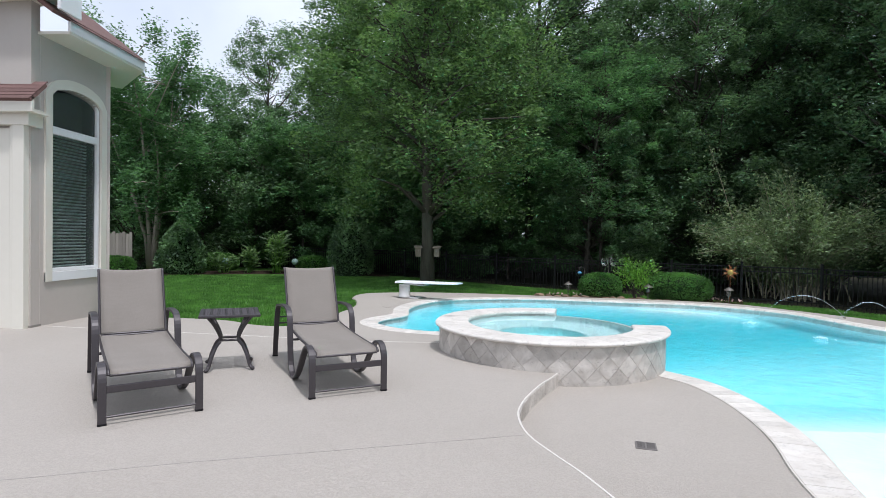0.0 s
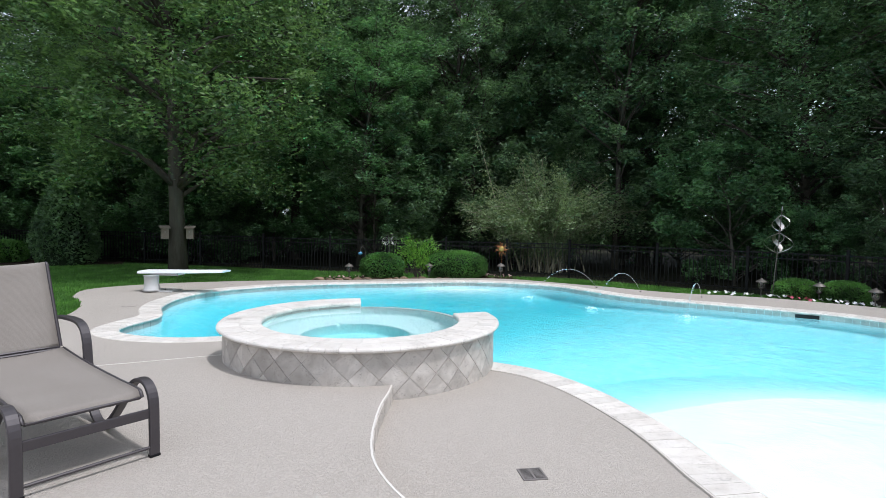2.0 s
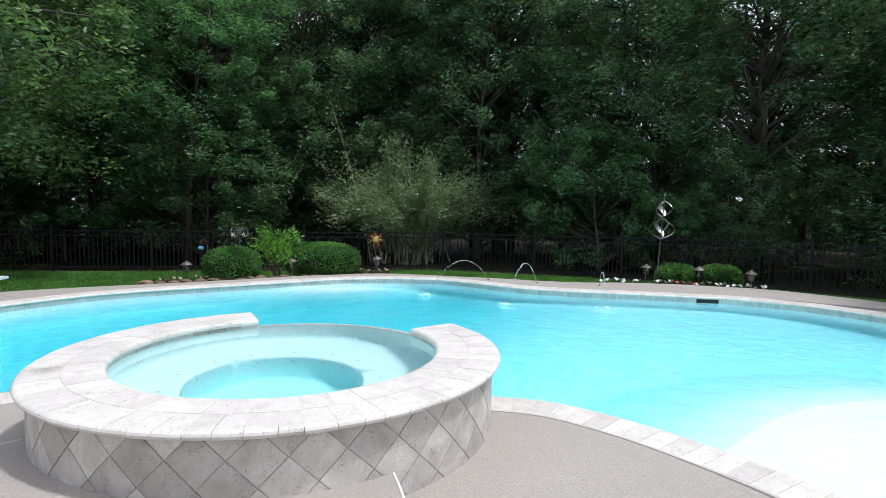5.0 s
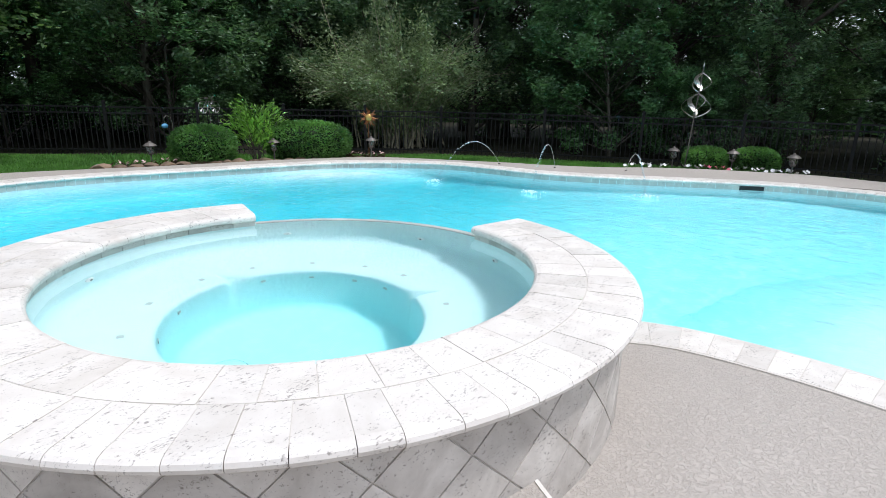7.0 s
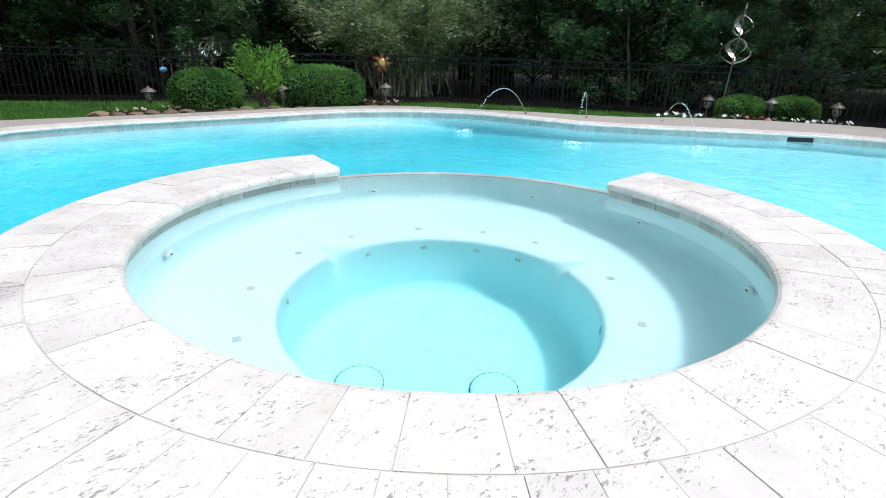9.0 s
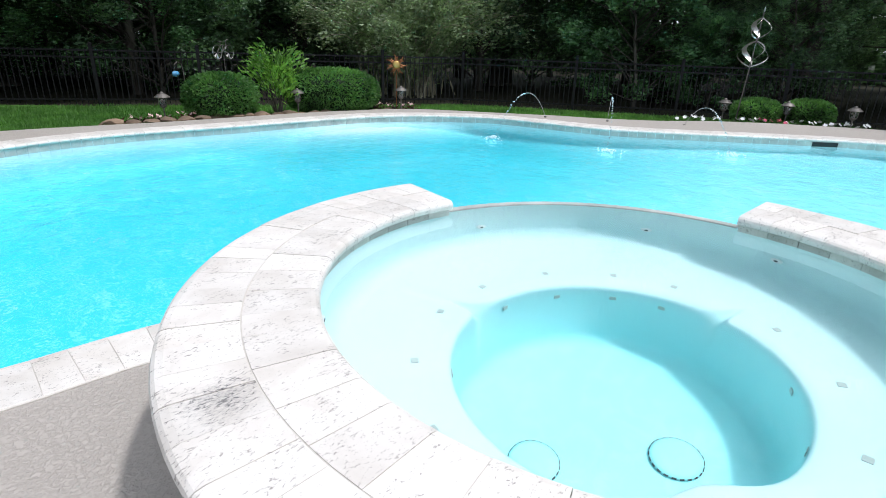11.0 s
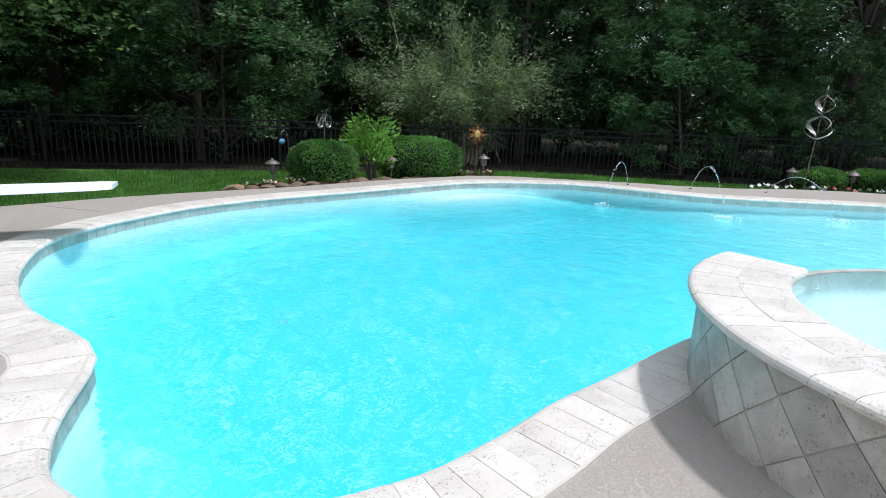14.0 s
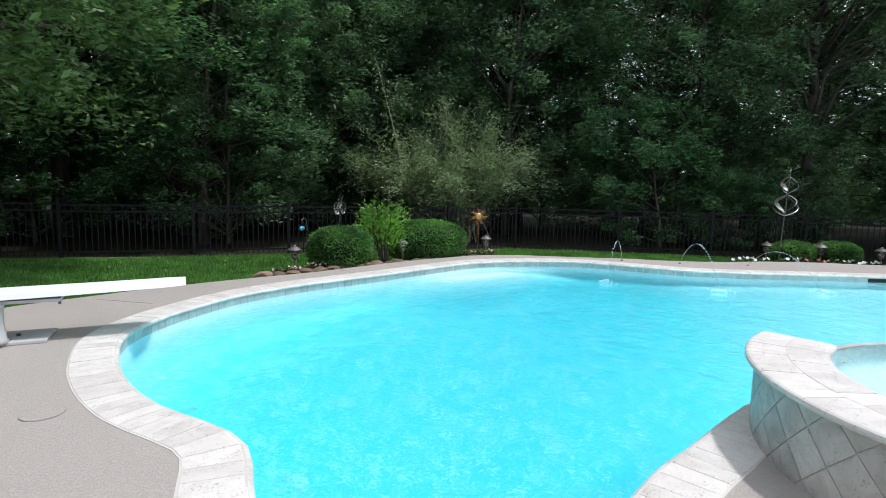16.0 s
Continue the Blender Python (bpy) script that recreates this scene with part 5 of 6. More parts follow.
# ---- deck jets ----
JETW, n_, l_, b_ = material("jet_water", 0.05)
b_.inputs["Base Color"].default_value = (0.95, 0.97, 1.0, 1)
b_.inputs["Transmission Weight"].default_value = 0.55
b_.inputs["IOR"].default_value = 1.33
FOAM = simple("white_foam", (0.75, 0.85, 0.88), (0.88, 0.94, 0.95), 30, 0.6)
for (x0, y0), (x1, y1), apex in (((9.05, 12.2), (6.65, 11.67), 0.52), ((9.5, 11.1), (7.05, 9.88), 0.54), ((10.2, 9.9), (8.21, 8.52), 0.42)):
    jet = thing("water_jet", "thin arching jet of water into the pool", "water jet", group="deck jets", at=pose(x0, y0, 0.02))
    v1 = Vector((x1 - x0, y1 - y0, POOL_WZ - 0.02))

    def at_t(t, v1=v1, apex=apex):
        return Vector((v1.x * t, v1.y * t, v1.z * t + 4 * (apex + 0.06) * t * (1 - t)))
    part("stream", tube_bm([at_t(t) for t in np.linspace(0, 0.5, 14)], [0.0035 + 0.003 * t for t in np.linspace(0, 1, 14)], 6), JETW, jet)
    part("nozzle", lathe([(0.025, -0.02), (0.025, 0.004), (0.012, 0.006)], 10), LAMP_METAL, jet)
    bm = bmesh.new()
    for k in range(46):
        t = 0.5 + 0.5 * k / 46 + rg4.normal() * 0.004
        c = at_t(min(t, 0.995)) + Vector(rg4.normal(size=3)) * (0.004 + 0.016 * (t - 0.5))
        bmesh.ops.create_icosphere(bm, subdivisions=1, radius=0.006 + 0.006 * rg4.random(), matrix=Matrix.Translation(c))
    part("droplets", bm, JETW, jet, "beads of falling water")["kind"] = "stuff"
    bm = bmesh.new()
    for k in range(60):
        a, r = rg4.random() * math.tau, abs(rg4.normal()) * 0.11
        bmesh.ops.create_icosphere(bm, subdivisions=1, radius=0.005 + 0.009 * rg4.random(), matrix=Matrix.Translation(v1 + Vector((r * math.cos(a), r * math.sin(a), 0.02 + 0.05 * rg4.random() * math.exp(-r * 8)))))
    part("splash", bm, FOAM, jet, "white splash where the jet lands")["kind"] = "stuff"

# ---- house ----
STUCCO = simple("grey_beige_stucco", (0.46, 0.42, 0.38), (0.52, 0.48, 0.44), 90, 0.85, bumpy=0.35, dist=0.003)
CREAM = simple("cream_trim_paint", (0.68, 0.65, 0.57), (0.74, 0.71, 0.63), 12, 0.55, bumpy=0.05)
WHITE = simple("white_vinyl", (0.76, 0.77, 0.78), (0.82, 0.83, 0.84), 12, 0.4, bumpy=0.03)
SHINGLE = simple("brown_roof_shingle", (0.10, 0.055, 0.05), (0.22, 0.13, 0.115), 30, 0.9, bumpy=0.6, random=0.2)
FOUND = simple("grey_foundation", (0.22, 0.20, 0.18), (0.32, 0.30, 0.27), 20, 0.9)
ROOM_SHADE = simple("room_shade", (0.015, 0.018, 0.02), (0.03, 0.035, 0.038), 5, 0.8)
WGLASS, n_, l_, b_ = material("window_glass", 0.02)
b_.inputs["Base Color"].default_value = (0.55, 0.68, 0.66, 1)
b_.inputs["Transmission Weight"].default_value = 0.92
b_.inputs["IOR"].default_value = 1.5

HX, HY0, HY1, HZ = -6.72, 7.84, 9.47, 4.88
W0, W1, WB, WS, WT = 8.07, 9.28, 1.02, 3.95, 4.16   # window opening: sides, bottom, spring of the arch, crown


def arch(y, lo=W0, hi=W1, spring=WS, crown=WT):
    u = (2 * y - lo - hi) / (hi - lo)
    return spring + (crown - spring) * math.sqrt(max(0.0, 1 - u * u * 0.98))


house = thing("house", "grey-beige stucco house corner with cream trim", "house", at=pose(0, 0, 0))
bm = bmesh.new()
th = 0.18
ys = [HY0] + list(np.linspace(W0, W1, 13)) + [HY1]
for a, b in zip(ys[:-1], ys[1:]):
    within = a >= W0 - 1e-6 and b <= W1 + 1e-6
    bands = [(0.10, WB, WB), (None, None, HZ)] if within else [(0.10, HZ, HZ)]
    for lo, za, zb in bands:
        la, lb = (arch(a), arch(b)) if lo is None else (lo, lo)
        ta, tb = (HZ, HZ) if lo is None else (za, zb)
        p = [(HX, a, la), (HX, b, lb), (HX, b, tb), (HX, a, ta)]
        q = [(HX - th, y, z) for _, y, z in p]
        vs = [bm.verts.new(c) for c in p + q]
        for fidx in ((0, 1, 2, 3), (7, 6, 5, 4), (0, 4, 5, 1), (3, 2, 6, 7), (0, 3, 7, 4), (1, 5, 6, 2)):
            bm.faces.new([vs[k] for k in fidx])
bmesh.ops.remove_doubles(bm, verts=bm.verts, dist=1e-4)
part("wall", bm, STUCCO, house, "grey-beige stucco wall with a tall arched window")
part("wall", box_bm((6.0, 0.18, 5.9), (-9.725, HY0 - 0.09, 3.05)), STUCCO, house)
part("wall", box_bm((0.18, 3.0, 5.0), (HX - 1.07, HY1 + 1.02, 2.38), rot=Matrix.Rotation(radians(45), 4, "Z")), STUCCO, house)
part("foundation", box_bm((6.0, 0.22, 0.24), (-9.71, HY0 - 0.09, 0.06)), FOUND, house)
part("foundation", box_bm((0.24, HY1 - HY0, 0.22), (HX - 0.1, (HY0 + HY1) / 2, 0.0)), FOUND, house)
part("corner_pilaster", box_bm((0.19, 0.12, 3.30), (HX - 0.125, HY0 - 0.235, 1.75), 0.01), CREAM, house, "cream painted door surround")
part("door_panel", box_bm((1.6, 0.05, 3.2), (HX - 1.09, HY0 - 0.20, 1.72), 0.01), CREAM, house, "cream painted panel door")
part("door_casing", box_bm((0.075, 0.08, 3.28), (HX - 0.26, HY0 - 0.215, 1.74), 0.01), CREAM, house)
part("lintel", box_bm((6.0, 0.30, 0.28), (-9.66, HY0 - 0.16, 3.50), 0.01), CREAM, house)
part("fascia", box_bm((6.1, 0.06, 0.24), (-9.56, HY0 - 0.40, 3.66), 0.008), CREAM, house)
part("soffit", box_bm((6.05, 0.38, 0.04), (-9.56, HY0 - 0.19, 3.565)), CREAM, house)
pent = part("pent_roof", box_bm((6.1, 0.44, 0.05), (-9.56, HY0 - 0.29, 3.87), rot=Matrix.Rotation(radians(44), 4, "X")), SHINGLE, house, "brown shingled pent roof")
for k in range(5):
    part("shingle_course", box_bm((6.1, 0.12, 0.014), (-9.56, HY0 - 0.44 + 0.072 * k, 3.765 + 0.07 * k), rot=Matrix.Rotation(radians(40), 4, "X")), SHINGLE, pent)
# eaves over the window wall
EX = HX + 0.52
part("soffit", box_bm((0.56, 2.0, 0.04), (HX + 0.24, HY0 + 0.95, HZ + 0.01)), CREAM, house)
part("fascia", box_bm((0.05, 2.0, 0.16), (EX, HY0 + 0.95, HZ + 0.11), 0.006), WHITE, house)
part("fascia", box_bm((0.05, 1.7, 0.16), (EX - 0.60, HY0 + 2.54, HZ + 0.10), 0.006, rot=Matrix.Rotation(radians(45), 4, "Z")), WHITE, house)
part("soffit", box_bm((0.9, 1.7, 0.04), (EX - 0.92, HY0 + 2.22, HZ + 0.008), rot=Matrix.Rotation(radians(45), 4, "Z")), CREAM, house)
roof = part("roof", box_bm((2.6, 2.3, 0.06), (EX - 1.08, HY0 + 0.8, HZ + 1.02), rot=Matrix.Rotation(radians(37), 4, "Y")), SHINGLE, house, "brown shingle roof")
for k in range(9):
    part("shingle_course", box_bm((0.20, 2.04 - 0.06 * k, 0.016), (EX - 0.02 - 0.135 * k, HY0 + 0.96 - 0.03 * k, HZ + 0.235 + 0.104 * k), rot=Matrix.Rotation(radians(36), 4, "Y")), SHINGLE, roof)
part("gable_soffit", box_bm((6.4, 0.50, 0.05), (-9.26, HY0 - 0.20, 5.24), rot=Matrix.Rotation(radians(-3), 4, "Y")), CREAM, house)
part("gable_fascia", box_bm((6.4, 0.05, 0.34), (-9.26, HY0 - 0.46, 5.38), 0.006, rot=Matrix.Rotation(radians(-3), 4, "Y")), WHITE, house)
part("gable_return", box_bm((0.05, 0.46, 0.30), (-6.075, HY0 - 0.21, 5.26), 0.006), WHITE, house)
# window: surround, frame, panes, blind
win = part("window", box_bm((0.03, W1 - W0 + 0.30, 0.16), (HX + 0.015, (W0 + W1) / 2, WB - 0.08), 0.006), WHITE, house, "tall arched white window")


def arch_band(dy, depth, x0, name, mat, parent, bottom):
    """An arched frame dy wide round the opening."""
    bm = bmesh.new()
    inner = [(W0, bottom)] + [(y, arch(y)) for y in np.linspace(W0, W1, 15)] + [(W1, bottom)]
    outer = [(W0 - dy, bottom)] + [(y, arch(y, W0 - dy, W1 + dy, WS, WT + dy * 1.15)) for y in np.linspace(W0 - dy, W1 + dy, 15)] + [(W1 + dy, bottom)]
    a = [[bm.verts.new((x, y, z)) for y, z in ln] for x in (x0, x0 + depth) for ln in (inner, outer)]
    for k in range(len(inner) - 1):
        bm.faces.new((a[2][k], a[3][k], a[3][k + 1], a[2][k + 1]))
        bm.faces.new((a[0][k], a[2][k], a[2][k + 1], a[0][k + 1]))
        bm.faces.new((a[1][k], a[1][k + 1], a[3][k + 1], a[3][k]))
    return part(name, bm, mat, parent)


arch_band(0.15, 0.04, HX - 0.005, "surround", CREAM, win, WB - 0.16)
W0, W1, WT, WB2 = W0 + 0.055, W1 - 0.055, WT - 0.05, WB
WS -= 0.03
arch_band(0.06, 0.05, HX - 0.07, "window_frame", WHITE, win, WB)
part("sash_rail", box_bm((0.05, W1 - W0, 0.06), (HX - 0.045, (W0 + W1) / 2, WB + 0.03), 0.005), WHITE, win)
part("transom_bar", box_bm((0.07, W1 - W0, 0.13), (HX - 0.045, (W0 + W1) / 2, 3.40), 0.008), WHITE, win)
for z0, z1 in ((WB + 0.06, 3.34), (3.46, None)):
    bm = bmesh.new()
    yy = np.linspace(W0, W1, 13)
    lo = [bm.verts.new((HX - 0.06, y, z0)) for y in yy]
    hi = [bm.verts.new((HX - 0.06, y, arch(y, W0, W1, WS, WT) if z1 is None else z1)) for y in yy]
    for k in range(12):
        bm.faces.new((lo[k], lo[k + 1], hi[k + 1], hi[k]))
    part("pane", bm, WGLASS, win).visible_shadow = False
# added boards box in the window; near-black colour stands for the unlit room
part("room_back", box_bm((0.02, 1.5, 3.6), (HX - 0.75, (W0 + W1) / 2, 2.6)), ROOM_SHADE, win, "added near-black board painted as the unlit room")
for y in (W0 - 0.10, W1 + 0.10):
    part("reveal", box_bm((0.66, 0.02, 3.5), (HX - 0.42, y, 2.6)), ROOM_SHADE, win, "added side board, near-black for the room's shade")
part("room_ceiling", box_bm((0.66, 1.5, 0.02), (HX - 0.42, (W0 + W1) / 2, 4.32)), ROOM_SHADE, win, "added top board, near-black for the room's shade")
BLIND = simple("white_blind_slat", (0.50, 0.56, 0.55), (0.58, 0.64, 0.63), 10, 0.5, bumpy=0)
for k in range(40):
    part("blind_slat", box_bm((0.042, 0.90, 0.004), (HX - 0.14, W0 + 0.47, WB + 0.08 + k * 0.057), rot=Matrix.Rotation(radians(-32), 4, "Y")), BLIND, win)

# ---- loungers and side table ----
ALU = simple("brown_powder_coat", (0.040, 0.034, 0.037), (0.070, 0.062, 0.066), 60, 0.42, 0.2, 0.15, 0.001)


def make_sling():
    m, n, l, b = material("woven_sling", 0.75, spec=0.25)
    v = coords(n, l, obj=True)
    w1 = n.new("ShaderNodeTexWave")
    w1.inputs["Scale"].default_value = 90
    l.new(v, w1.inputs["Vector"])
    w2 = n.new("ShaderNodeTexWave")
    w2.bands_direction = "Y"
    w2.inputs["Scale"].default_value = 90
    l.new(v, w2.inputs["Vector"])
    big = noise_at(n, l, v, 3.5, 4)
    col = mixc(n, l, big, (0.25, 0.225, 0.20), (0.33, 0.30, 0.27))
    wv = mixc(n, l, 1.0, w1.outputs["Color"], w2.outputs["Color"], "MULTIPLY")
    col = mixc(n, l, wv, mixc(n, l, 0.35, col, (0.14, 0.12, 0.10)), col)
    l.new(col, b.inputs["Base Color"])
    bump(n, l, b, wv, 0.4, 0.002)
    return m


SLING = make_sling()
lounger = thing("sun_lounger", "brown metal sun lounger with a raised taupe sling back", "sun lounger", group="sun loungers on the deck", at=pose(-2.68, 3.44, UP + 0.003, 0, 0, 37.5) @ Matrix.Diagonal((1.0, 1.06, 1.04, 1)))
side_path = spline([(0, 0.02, 0.0), (0, 0.02, 0.20), (0, 0.03, 0.36), (0, 0.10, 0.44), (0, 0.22, 0.44), (0, 0.34, 0.36), (0, 0.56, 0.14), (0, 0.74, 0.025), (0, 0.88, 0.022), (0, 0.98, 0.14), (0, 1.03, 0.40), (0, 1.06, 0.58), (0, 1.14, 0.67), (0, 1.32, 0.69), (0, 1.62, 0.67), (0, 1.76, 0.62), (0, 1.85, 0.40), (0, 1.93, 0.0)], 4)
for x in (0.03, 0.75):
    sd = part("side_frame", strap_bm([(x, p[1], p[2]) for p in side_path], 0.062, 0.024), ALU, lounger)
    for y in (0.02, 1.93):
        part("foot_cap", box_bm((0.066, 0.034, 0.016), (x, y, 0.006), 0.004), IRON, sd, "black plastic foot")
part("front_rail", box_bm((0.72, 0.022, 0.058), (0.39, 0.03, 0.27), 0.006), ALU, lounger)
part("foot_bar", tube_bm([(0.05, 0.02, 0.06), (0.73, 0.02, 0.06)], 0.010, 8), ALU, lounger)
part("rear_bar", tube_bm([(0.05, 1.84, 0.42), (0.73, 1.84, 0.42)], 0.011, 8), ALU, lounger)
part("cross_bar", tube_bm([(0.05, 1.03, 0.36), (0.73, 1.03, 0.36)], 0.013, 8), ALU, lounger)
part("rear_brace", tube_bm([(0.05, 1.80, 0.50), (0.73, 1.80, 0.50)], 0.009, 8), ALU, lounger)
SEAT = [(0.075, 0.375), (0.10, 0.405), (0.16, 0.415), (0.40, 0.418), (0.75, 0.428), (1.10, 0.448), (1.38, 0.472)]
BACK = [(1.40, 0.485), (1.46, 0.62), (1.54, 0.80), (1.62, 0.98), (1.665, 1.085), (1.695, 1.105), (1.715, 1.09)]
for nm, pr, x0, x1 in (("seat", SEAT, 0.085, 0.695), ("backrest", BACK, 0.095, 0.685)):
    bm = bmesh.new()
    rows = []
    for y, z in spline(pr, 4):
        rows.append([bm.verts.new((x0 + (x1 - x0) * u, y, z - 0.014 * math.sin(math.pi * u))) for u in np.linspace(0, 1, 9)])
    for u, w in zip(rows, rows[1:]):
        for k in range(8):
            bm.faces.new((u[k], u[k + 1], w[k + 1], w[k]))
    sl = part(nm, bm, SLING, lounger, "taupe woven sling fabric", True)
    sl.modifiers.new("thickness", "SOLIDIFY").thickness = 0.006
    for x in (x0 - 0.008, x1 + 0.008):
        part("side_rail", tube_bm([(x, y, z - 0.008) for y, z in spline(pr, 3)], 0.013, 8), ALU, sl)
    part("end_rail", tube_bm([(x0, pr[-1][0], pr[-1][1] - 0.012), (x1, pr[-1][0], pr[-1][1] - 0.012)], 0.012, 8), ALU, sl)
    part("end_rail", tube_bm([(x0, pr[0][0] + 0.01, pr[0][1] - 0.01), (x1, pr[0][0] + 0.01, pr[0][1] - 0.01)], 0.012, 8), ALU, sl)
part("back_hoop", tube_bm([(0.12, 1.42, 0.47), (0.14, 1.52, 0.44), (0.30, 1.56, 0.43), (0.48, 1.56, 0.43), (0.64, 1.52, 0.44), (0.66, 1.42, 0.47)], 0.010, 8), ALU, lounger)
copy_thing(lounger, pose(-1.24, 4.31, UP + 0.003, 0, 0, 29))

table = thing("side_table", "small square cast-metal side table with curved legs", "table", at=pose(-2.53, 5.50, UP + 0.002, 0, 0, 24) @ Matrix.Scale(1.08, 4))
TT = 0.585
part("top_frame", box_bm((0.60, 0.045, 0.028), (0, 0.277, TT), 0.008), ALU, table)
part("top_frame", box_bm((0.60, 0.045, 0.028), (0, -0.277, TT), 0.008), ALU, table)
part("top_frame", box_bm((0.045, 0.51, 0.028), (0.277, 0, TT), 0.008), ALU, table)
part("top_frame", box_bm((0.045, 0.51, 0.028), (-0.277, 0, TT), 0.008), ALU, table)
bm = bmesh.new()
for i in range(7):
    for j in range(7):
        c = Vector((-0.222 + 0.074 * i, -0.222 + 0.074 * j, TT + 0.004))
        pts = [c + Vector((0.030 * math.cos(k * math.tau / 8), 0.030 * math.sin(k * math.tau / 8), 0)) for k in range(9)]
        tube_bm(pts, 0.008, 4, bm, False)
for i in range(8):
    u = -0.259 + 0.074 * i
    box_bm((0.518, 0.012, 0.012), (0, u, TT + 0.002), bm=bm)
    box_bm((0.012, 0.518, 0.012), (u, 0, TT + 0.002), bm=bm)
part("lattice", bm, ALU, table, "pierced cast lattice")
for k in range(4):
    a = math.pi / 4 + k * math.pi / 2
    ca, sa = math.cos(a), math.sin(a)
    pth = spline([(0.30 * ca, 0.30 * sa, TT - 0.015), (0.235 * ca, 0.235 * sa, TT - 0.08), (0.16 * ca, 0.16 * sa, 0.40), (0.125 * ca, 0.125 * sa, 0.31), (0.19 * ca, 0.19 * sa, 0.245), (0.25 * ca, 0.25 * sa, 0.14), (0.285 * ca, 0.285 * sa, 0.05), (0.32 * ca, 0.32 * sa, 0.018)], 4)
    lg = part("leg", tube_bm([tuple(p) for p in pth], [0.019] * len(pth), 8), ALU, table)
    bm = bmesh.new()
    bmesh.ops.create_uvsphere(bm, u_segments=10, v_segments=6, radius=0.02, matrix=Matrix.Translation((0.325 * ca, 0.325 * sa, 0.02)))
    part("foot", bm, ALU, lg, "", True)
for k in range(4):
    a = k * math.pi / 2
    part("stretcher", tube_bm([(0.125 * math.cos(a + q), 0.125 * math.sin(a + q), 0.305) for q in (math.pi / 4, math.pi * 3 / 4)], 0.013, 8), ALU, table)

# ---- diving board ----
BOARD = simple("white_board_coating", (0.76, 0.78, 0.80), (0.84, 0.85, 0.86), 40, 0.55, bumpy=0.3, dist=0.001)
GALV = simple("worn_white_metal", (0.46, 0.46, 0.45), (0.66, 0.66, 0.65), 8, 0.5, 0.1)
dive = thing("diving_board", "short white diving board on a single pedestal", "diving board", at=pose(-1.2, 14.55, 0.0, 0, 0, -27.8))
bm = bmesh.new()
rows = []
for t in np.linspace(-0.52, 1.45, 14):
    hw = 0.23 if t < 1.38 else 0.19
    z = 0.415 + 0.045 * (t + 0.5) / 2 + 0.012 * (t / 1.4) ** 2
    prof = [(-hw, 0.0), (-hw + 0.02, 0.045), (-hw + 0.05, 0.052), (hw - 0.05, 0.052), (hw - 0.02, 0.045), (hw, 0.0), (hw - 0.05, -0.012), (-hw + 0.05, -0.012)]
    thin = 1.0 - 0.35 * max(0, t) / 1.46
    rows.append([bm.verts.new((t, y, z + w * thin)) for y, w in prof])
for u, w in zip(rows, rows[1:]):
    for k in range(8):
        bm.faces.new((u[k], w[k], w[(k + 1) % 8], u[(k + 1) % 8]))
bm.faces.new(rows[0])
bm.faces.new(rows[-1][::-1])
part("board", bm, BOARD, dive)
part("pedestal", lathe([(0.19, 0.03), (0.165, 0.06), (0.15, 0.20), (0.155, 0.36), (0.17, 0.375)], 20), GALV, dive, "hollow white pedestal", True)
part("base_plate", box_bm((0.52, 0.46, 0.03), (0, 0, 0.017), 0.006), GALV, dive)
part("cradle", box_bm((0.62, 0.34, 0.03), (0.06, 0, 0.388), 0.006), GALV, dive)
for x, y in ((0.21, 0.18), (0.21, -0.18), (-0.21, 0.18), (-0.21, -0.18)):
    part("bolt", lathe([(0.018, 0.03), (0.018, 0.048), (0.01, 0.056)], 6), LAMP_METAL, dive)
    dive.children[-1].matrix_basis = Matrix.Translation((x, y, 0))
for y in (0.12, -0.12):
    part("fulcrum_bolt", tube_bm([(0.36, y, 0.34), (0.36, y, 0.42)], 0.014, 6), LAMP_METAL, dive)

# ---- deck fittings ----
PLASTIC = simple("grey_drain_plastic", (0.12, 0.11, 0.10), (0.22, 0.20, 0.19), 30, 0.6)
dr = thing("deck_drain", "square grey plastic drain grate in the deck", "drain", at=pose(1.755, 3.905, -0.036, 0, 0, -14))
part("frame", box_bm((0.17, 0.012, 0.008), (0, 0.079, 0.002), 0.002), PLASTIC, dr)
part("frame", box_bm((0.17, 0.012, 0.008), (0, -0.079, 0.002), 0.002), PLASTIC, dr)
part("frame", box_bm((0.012, 0.146, 0.008), (0.079, 0, 0.002)), PLASTIC, dr)
part("frame", box_bm((0.012, 0.146, 0.008), (-0.079, 0, 0.002)), PLASTIC, dr)
part("frame", box_bm((0.014, 0.146, 0.008), (0, 0, 0.002)), PLASTIC, dr)
for k in range(9):
    for x in (-0.04, 0.04):
        part("slat", box_bm((0.066, 0.007, 0.006), (x, -0.064 + 0.016 * k, 0.001)), PLASTIC, dr)
# plate coloured near-black for the shade below the slats, no real hole
part("sump", box_bm((0.15, 0.15, 0.004), (0, 0, -0.0015)), simple("drain_hole_shade", (0.01, 0.01, 0.01), (0.03, 0.03, 0.028), 20, 0.9), dr, "near-black plate painted as the shaded opening under the slats")
lid = thing("access_cover", "round deck-coloured access cover set in the deck", "cover", at=pose(-1.66, 12.44, 0.0))
zl = float(deck_z(-1.66, 12.44)[0])
part("disc", lathe([(0.125, -0.01), (0.125, 0.003), (0.12, 0.005)], 32), DECK, lid).matrix_basis = Matrix.Translation((0, 0, zl + 0.003))
part("ring", torus_bm(0.129, 0.0022, (0, 0, 0), 32, 4), JOINT, lid).matrix_basis = Matrix.Translation((0, 0, zl + 0.003)) @ Matrix.Rotation(radians(90), 4, "X")
sk_i = int(np.argmin(np.linalg.norm(inner_line - np.array((10.58, 7.75)), axis=1)))
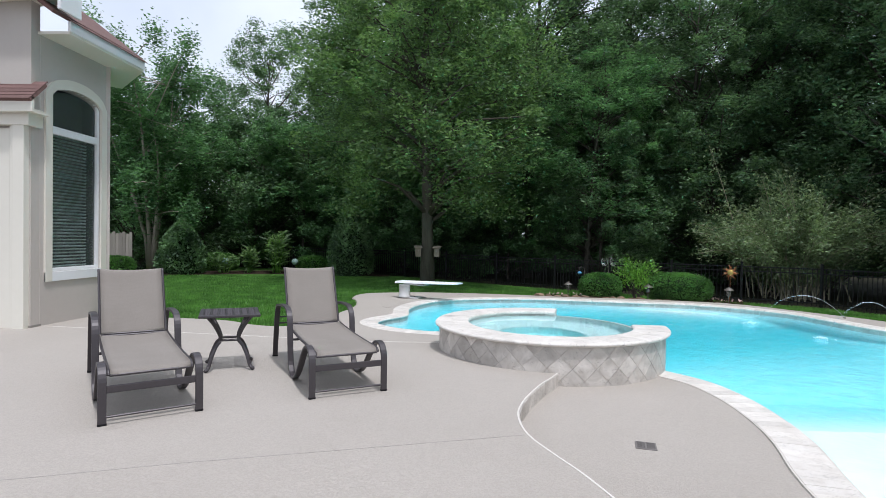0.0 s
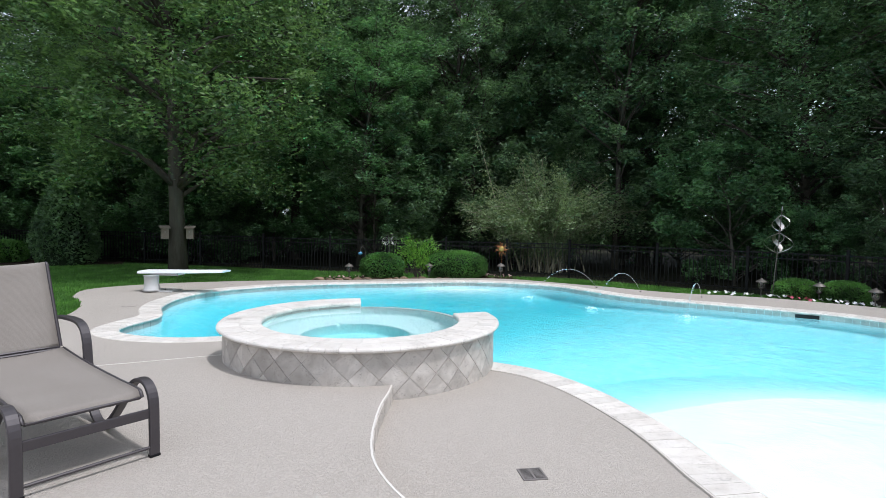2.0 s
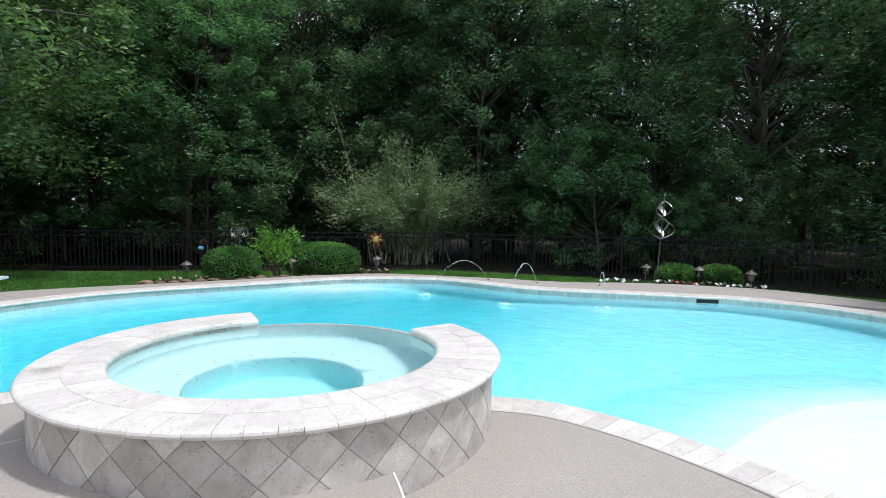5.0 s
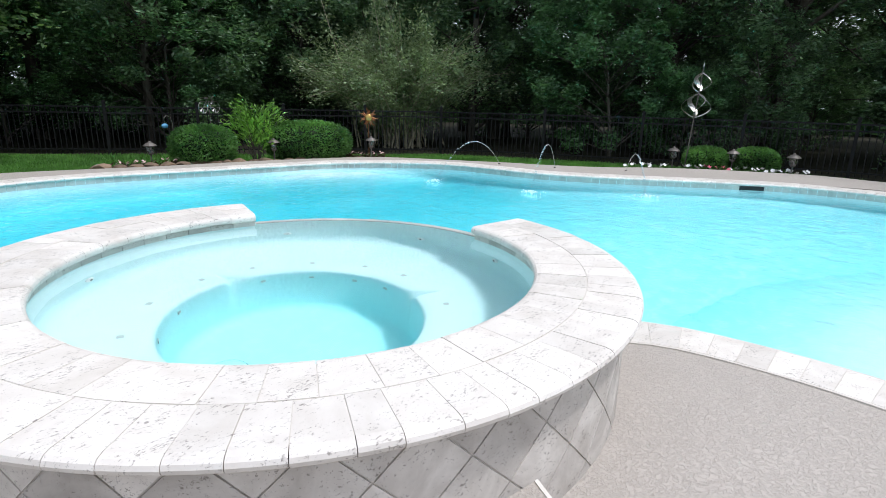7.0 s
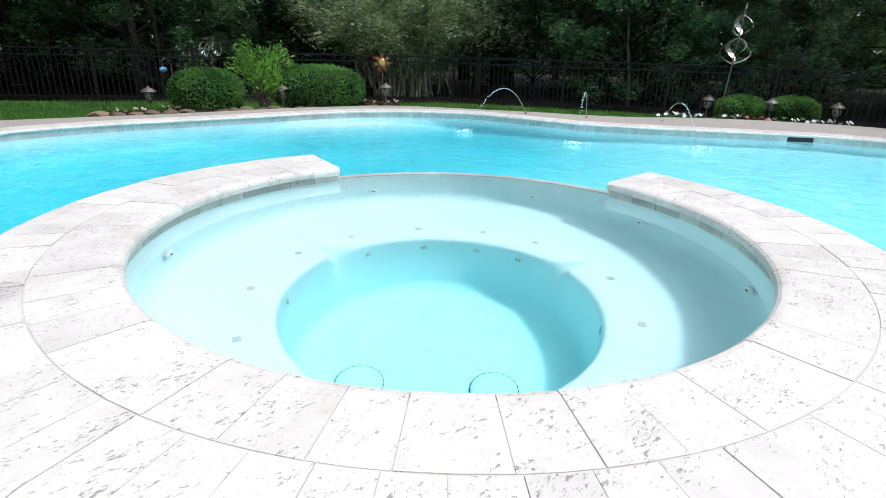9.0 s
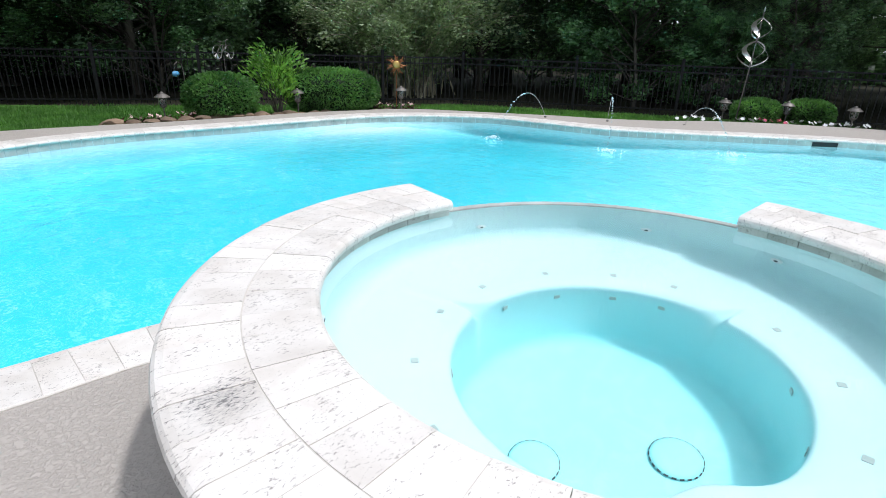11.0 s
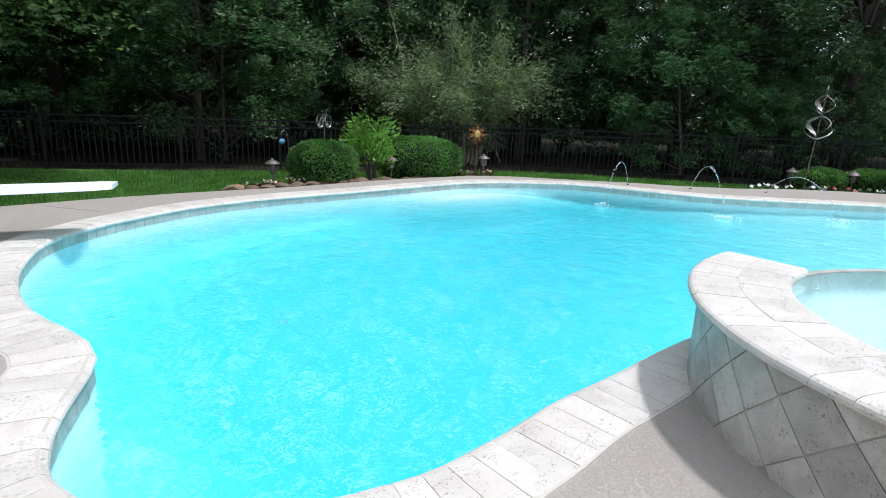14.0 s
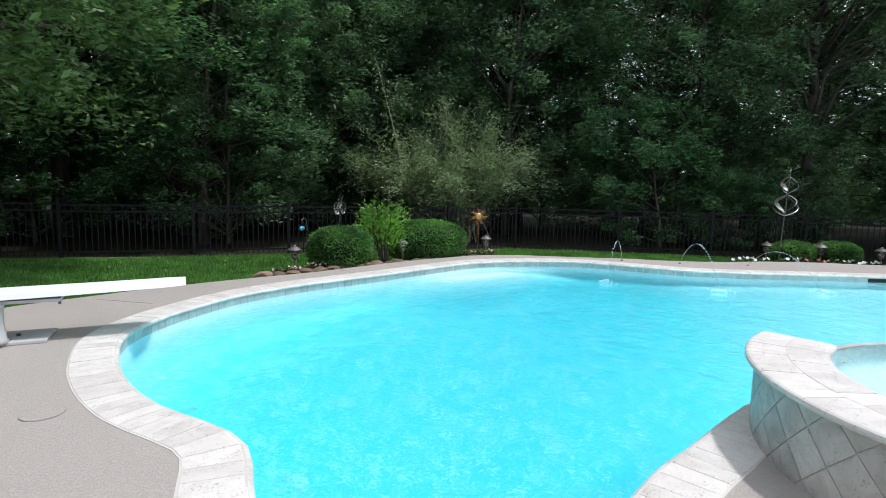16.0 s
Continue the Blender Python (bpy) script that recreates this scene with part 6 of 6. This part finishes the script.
sk, st = inner_line[sk_i], tang[sk_i]
skm = thing("skimmer_mouth", "skimmer mouth in the waterline tiles, its shaded opening a near-black slab", "skimmer", at=pose(sk[0] + inward[sk_i][0] * 0.008, sk[1] + inward[sk_i][1] * 0.008, -0.11, 0, 0, math.degrees(math.atan2(st[1], st[0]))))
# solid slab, the opening's shade given as its near-black colour
part("opening", box_bm((0.40, 0.012, 0.115), (0, 0, 0)), simple("skimmer_shade", (0.01, 0.012, 0.012), (0.02, 0.03, 0.03), 10, 0.8), skm)

# spa fittings
FIT = simple("white_jet_fitting", (0.70, 0.72, 0.72), (0.80, 0.82, 0.82), 20, 0.4)
# near-black, painted shade for the insides of orifices and slots
HOLE_SHADE = simple("fitting_hole_shade", (0.02, 0.025, 0.03), (0.04, 0.05, 0.055), 20, 0.5)
for deg in (18, 66, 132, 172, 215, 262, 305, 345):
    a = radians(deg)
    j = thing("spa_jet", "round white hydrotherapy jet in the spa wall", "spa jet", group="spa jets", at=pose(spa_x + 1.19 * math.cos(a), spa_y + 1.19 * math.sin(a), BENCH_Z + 0.2, 0, -90, deg))
    part("ring", lathe([(0.03, 0.0), (0.03, 0.006), (0.015, 0.012)], 14), FIT, j)
    part("orifice", lathe([(0.012, 0.010), (0.010, 0.014)], 10), HOLE_SHADE, j, "near-black plug painted as the orifice's shade")
for deg in (80, -35):
    dcov = thing("spa_drain_cover", "white domed drain cover with near-black blocks as its slots' shade", "drain cover", group="spa drain covers", at=pose(1.02 if deg == 80 else 1.385, 7.27 if deg == 80 else 6.86, WELL_Z))
    part("cover", lathe([(0.10, 0.0), (0.098, 0.012), (0.085, 0.02), (0.04, 0.024)], 24), SPA, dcov, "", True)
    for k in range(22):
        b = math.tau * k / 22
        o = part("slot", box_bm((0.008, 0.016, 0.008), (0.097, 0, 0.008)), HOLE_SHADE, dcov)
        o.matrix_basis = Matrix.Rotation(b, 4, "Z")
CHIP = simple("bench_marker_tile", (0.30, 0.38, 0.38), (0.42, 0.50, 0.49), 30, 0.4)
chip_me = mesh_of("marker_tile", [(-0.016, -0.016, 0), (0.016, -0.016, 0), (0.016, 0.016, 0), (-0.016, 0.016, 0), (-0.015, -0.015, 0.004), (0.015, -0.015, 0.004), (0.015, 0.015, 0.004), (-0.015, 0.015, 0.004)], [(4, 5, 6, 7), (0, 1, 5, 4), (1, 2, 6, 5), (2, 3, 7, 6), (3, 0, 4, 7)], CHIP)
for deg in (27, 57, 87, 111, 138, 163, 190, -38, -66, -93, 2):
    a = radians(deg)
    base = 0.635 - 0.115 * math.cos(a - radians(27))
    o = new("marker_tile", chip_me)
    o.matrix_world = pose(spa_x + (base + 0.145) * math.cos(a), spa_y + (base + 0.145) * math.sin(a), BENCH_Z - 0.003, 0, 0, deg)
    tagged(o, "small grey marker tile set in the spa bench", "tile", "spa marker tiles")
    if deg not in (111, -38):
        o = new("marker_tile", chip_me)
        o.matrix_world = pose(spa_x + (well_round(a) - 0.002) * math.cos(a), spa_y + (well_round(a) - 0.002) * math.sin(a), BENCH_Z - 0.11, 0, -88, deg)
        tagged(o, "small grey marker tile in the foot well's wall", "tile", "spa marker tiles")

# pool floor fittings
for x, y in ((0.05, 12.1), (1.3, 12.9), (-0.2, 13.6)):
    z = float(pool_floor(np.array([x]), np.array([y]))[0])
    pf = thing("pool_floor_fitting", "round white pool-floor fitting with a dark rim", "drain cover", group="pool floor fittings", at=pose(x, y, z + 0.02))
    part("disc", lathe([(0.112, -0.05), (0.112, 0.004), (0.09, 0.010)], 20), POOL, pf)
    part("rim", torus_bm(0.118, 0.005, (0, 0, 0), 24, 5), CHIP, pf).matrix_basis = Matrix.Rotation(radians(90), 4, "X")

# ---- grass blades ----
rg5 = np.random.default_rng(9)
n = 120000
zone = np.array([(-13, 9.2), (-2.4, 8.6), (-2.4, 16), (9, 15), (11.2, 8.5), (14.5, 6.6), (13.2, 10.9), (12.1, 13.2), (10.7, 15.7), (3.7, 20.2), (-3, 23.5), (-13, 22)])
p = np.c_[rg5.uniform(-13, 14.6, 4 * n), rg5.uniform(6, 23.5, 4 * n)]
d = np.hypot(p[:, 0] - 0, p[:, 1] - 5)
p = p[inside_many(p, zone) & ~inside_many(p, deck_outline) & (rg5.random(len(p)) < np.clip(14 / d, 0, 1) ** 1.2)][:n]
near = LAWN_EDGE[rg5.integers(5, len(LAWN_EDGE) - 12, 14000)] + rg5.normal(size=(14000, 2)) * 0.10
near = near[~inside_many(near, deck_outline)]
p = np.vstack([p, near])
h = 0.05 + 0.035 * rg5.random(len(p))
a = rg5.random(len(p)) * math.tau
z = ground_z(p[:, 0], p[:, 1])
lean = rg5.normal(size=(len(p), 2)) * 0.022
w = 0.011
v = np.stack([np.c_[p[:, 0] - w * np.cos(a), p[:, 1] - w * np.sin(a), z], np.c_[p[:, 0] + w * np.cos(a), p[:, 1] + w * np.sin(a), z], np.c_[p + lean, z + h]], 1).reshape(-1, 3)
me = bpy.data.meshes.new("grass")
me.vertices.add(len(v))
me.vertices.foreach_set("co", v.ravel())
me.loops.add(len(v))
me.loops.foreach_set("vertex_index", np.arange(len(v)))
me.polygons.add(len(p))
me.polygons.foreach_set("loop_start", np.arange(len(p)) * 3)
me.update(calc_edges=True)
me.materials.append(GRASS)
tagged(new("grass", me), "short mown green grass blades", "grass", kind="stuff")
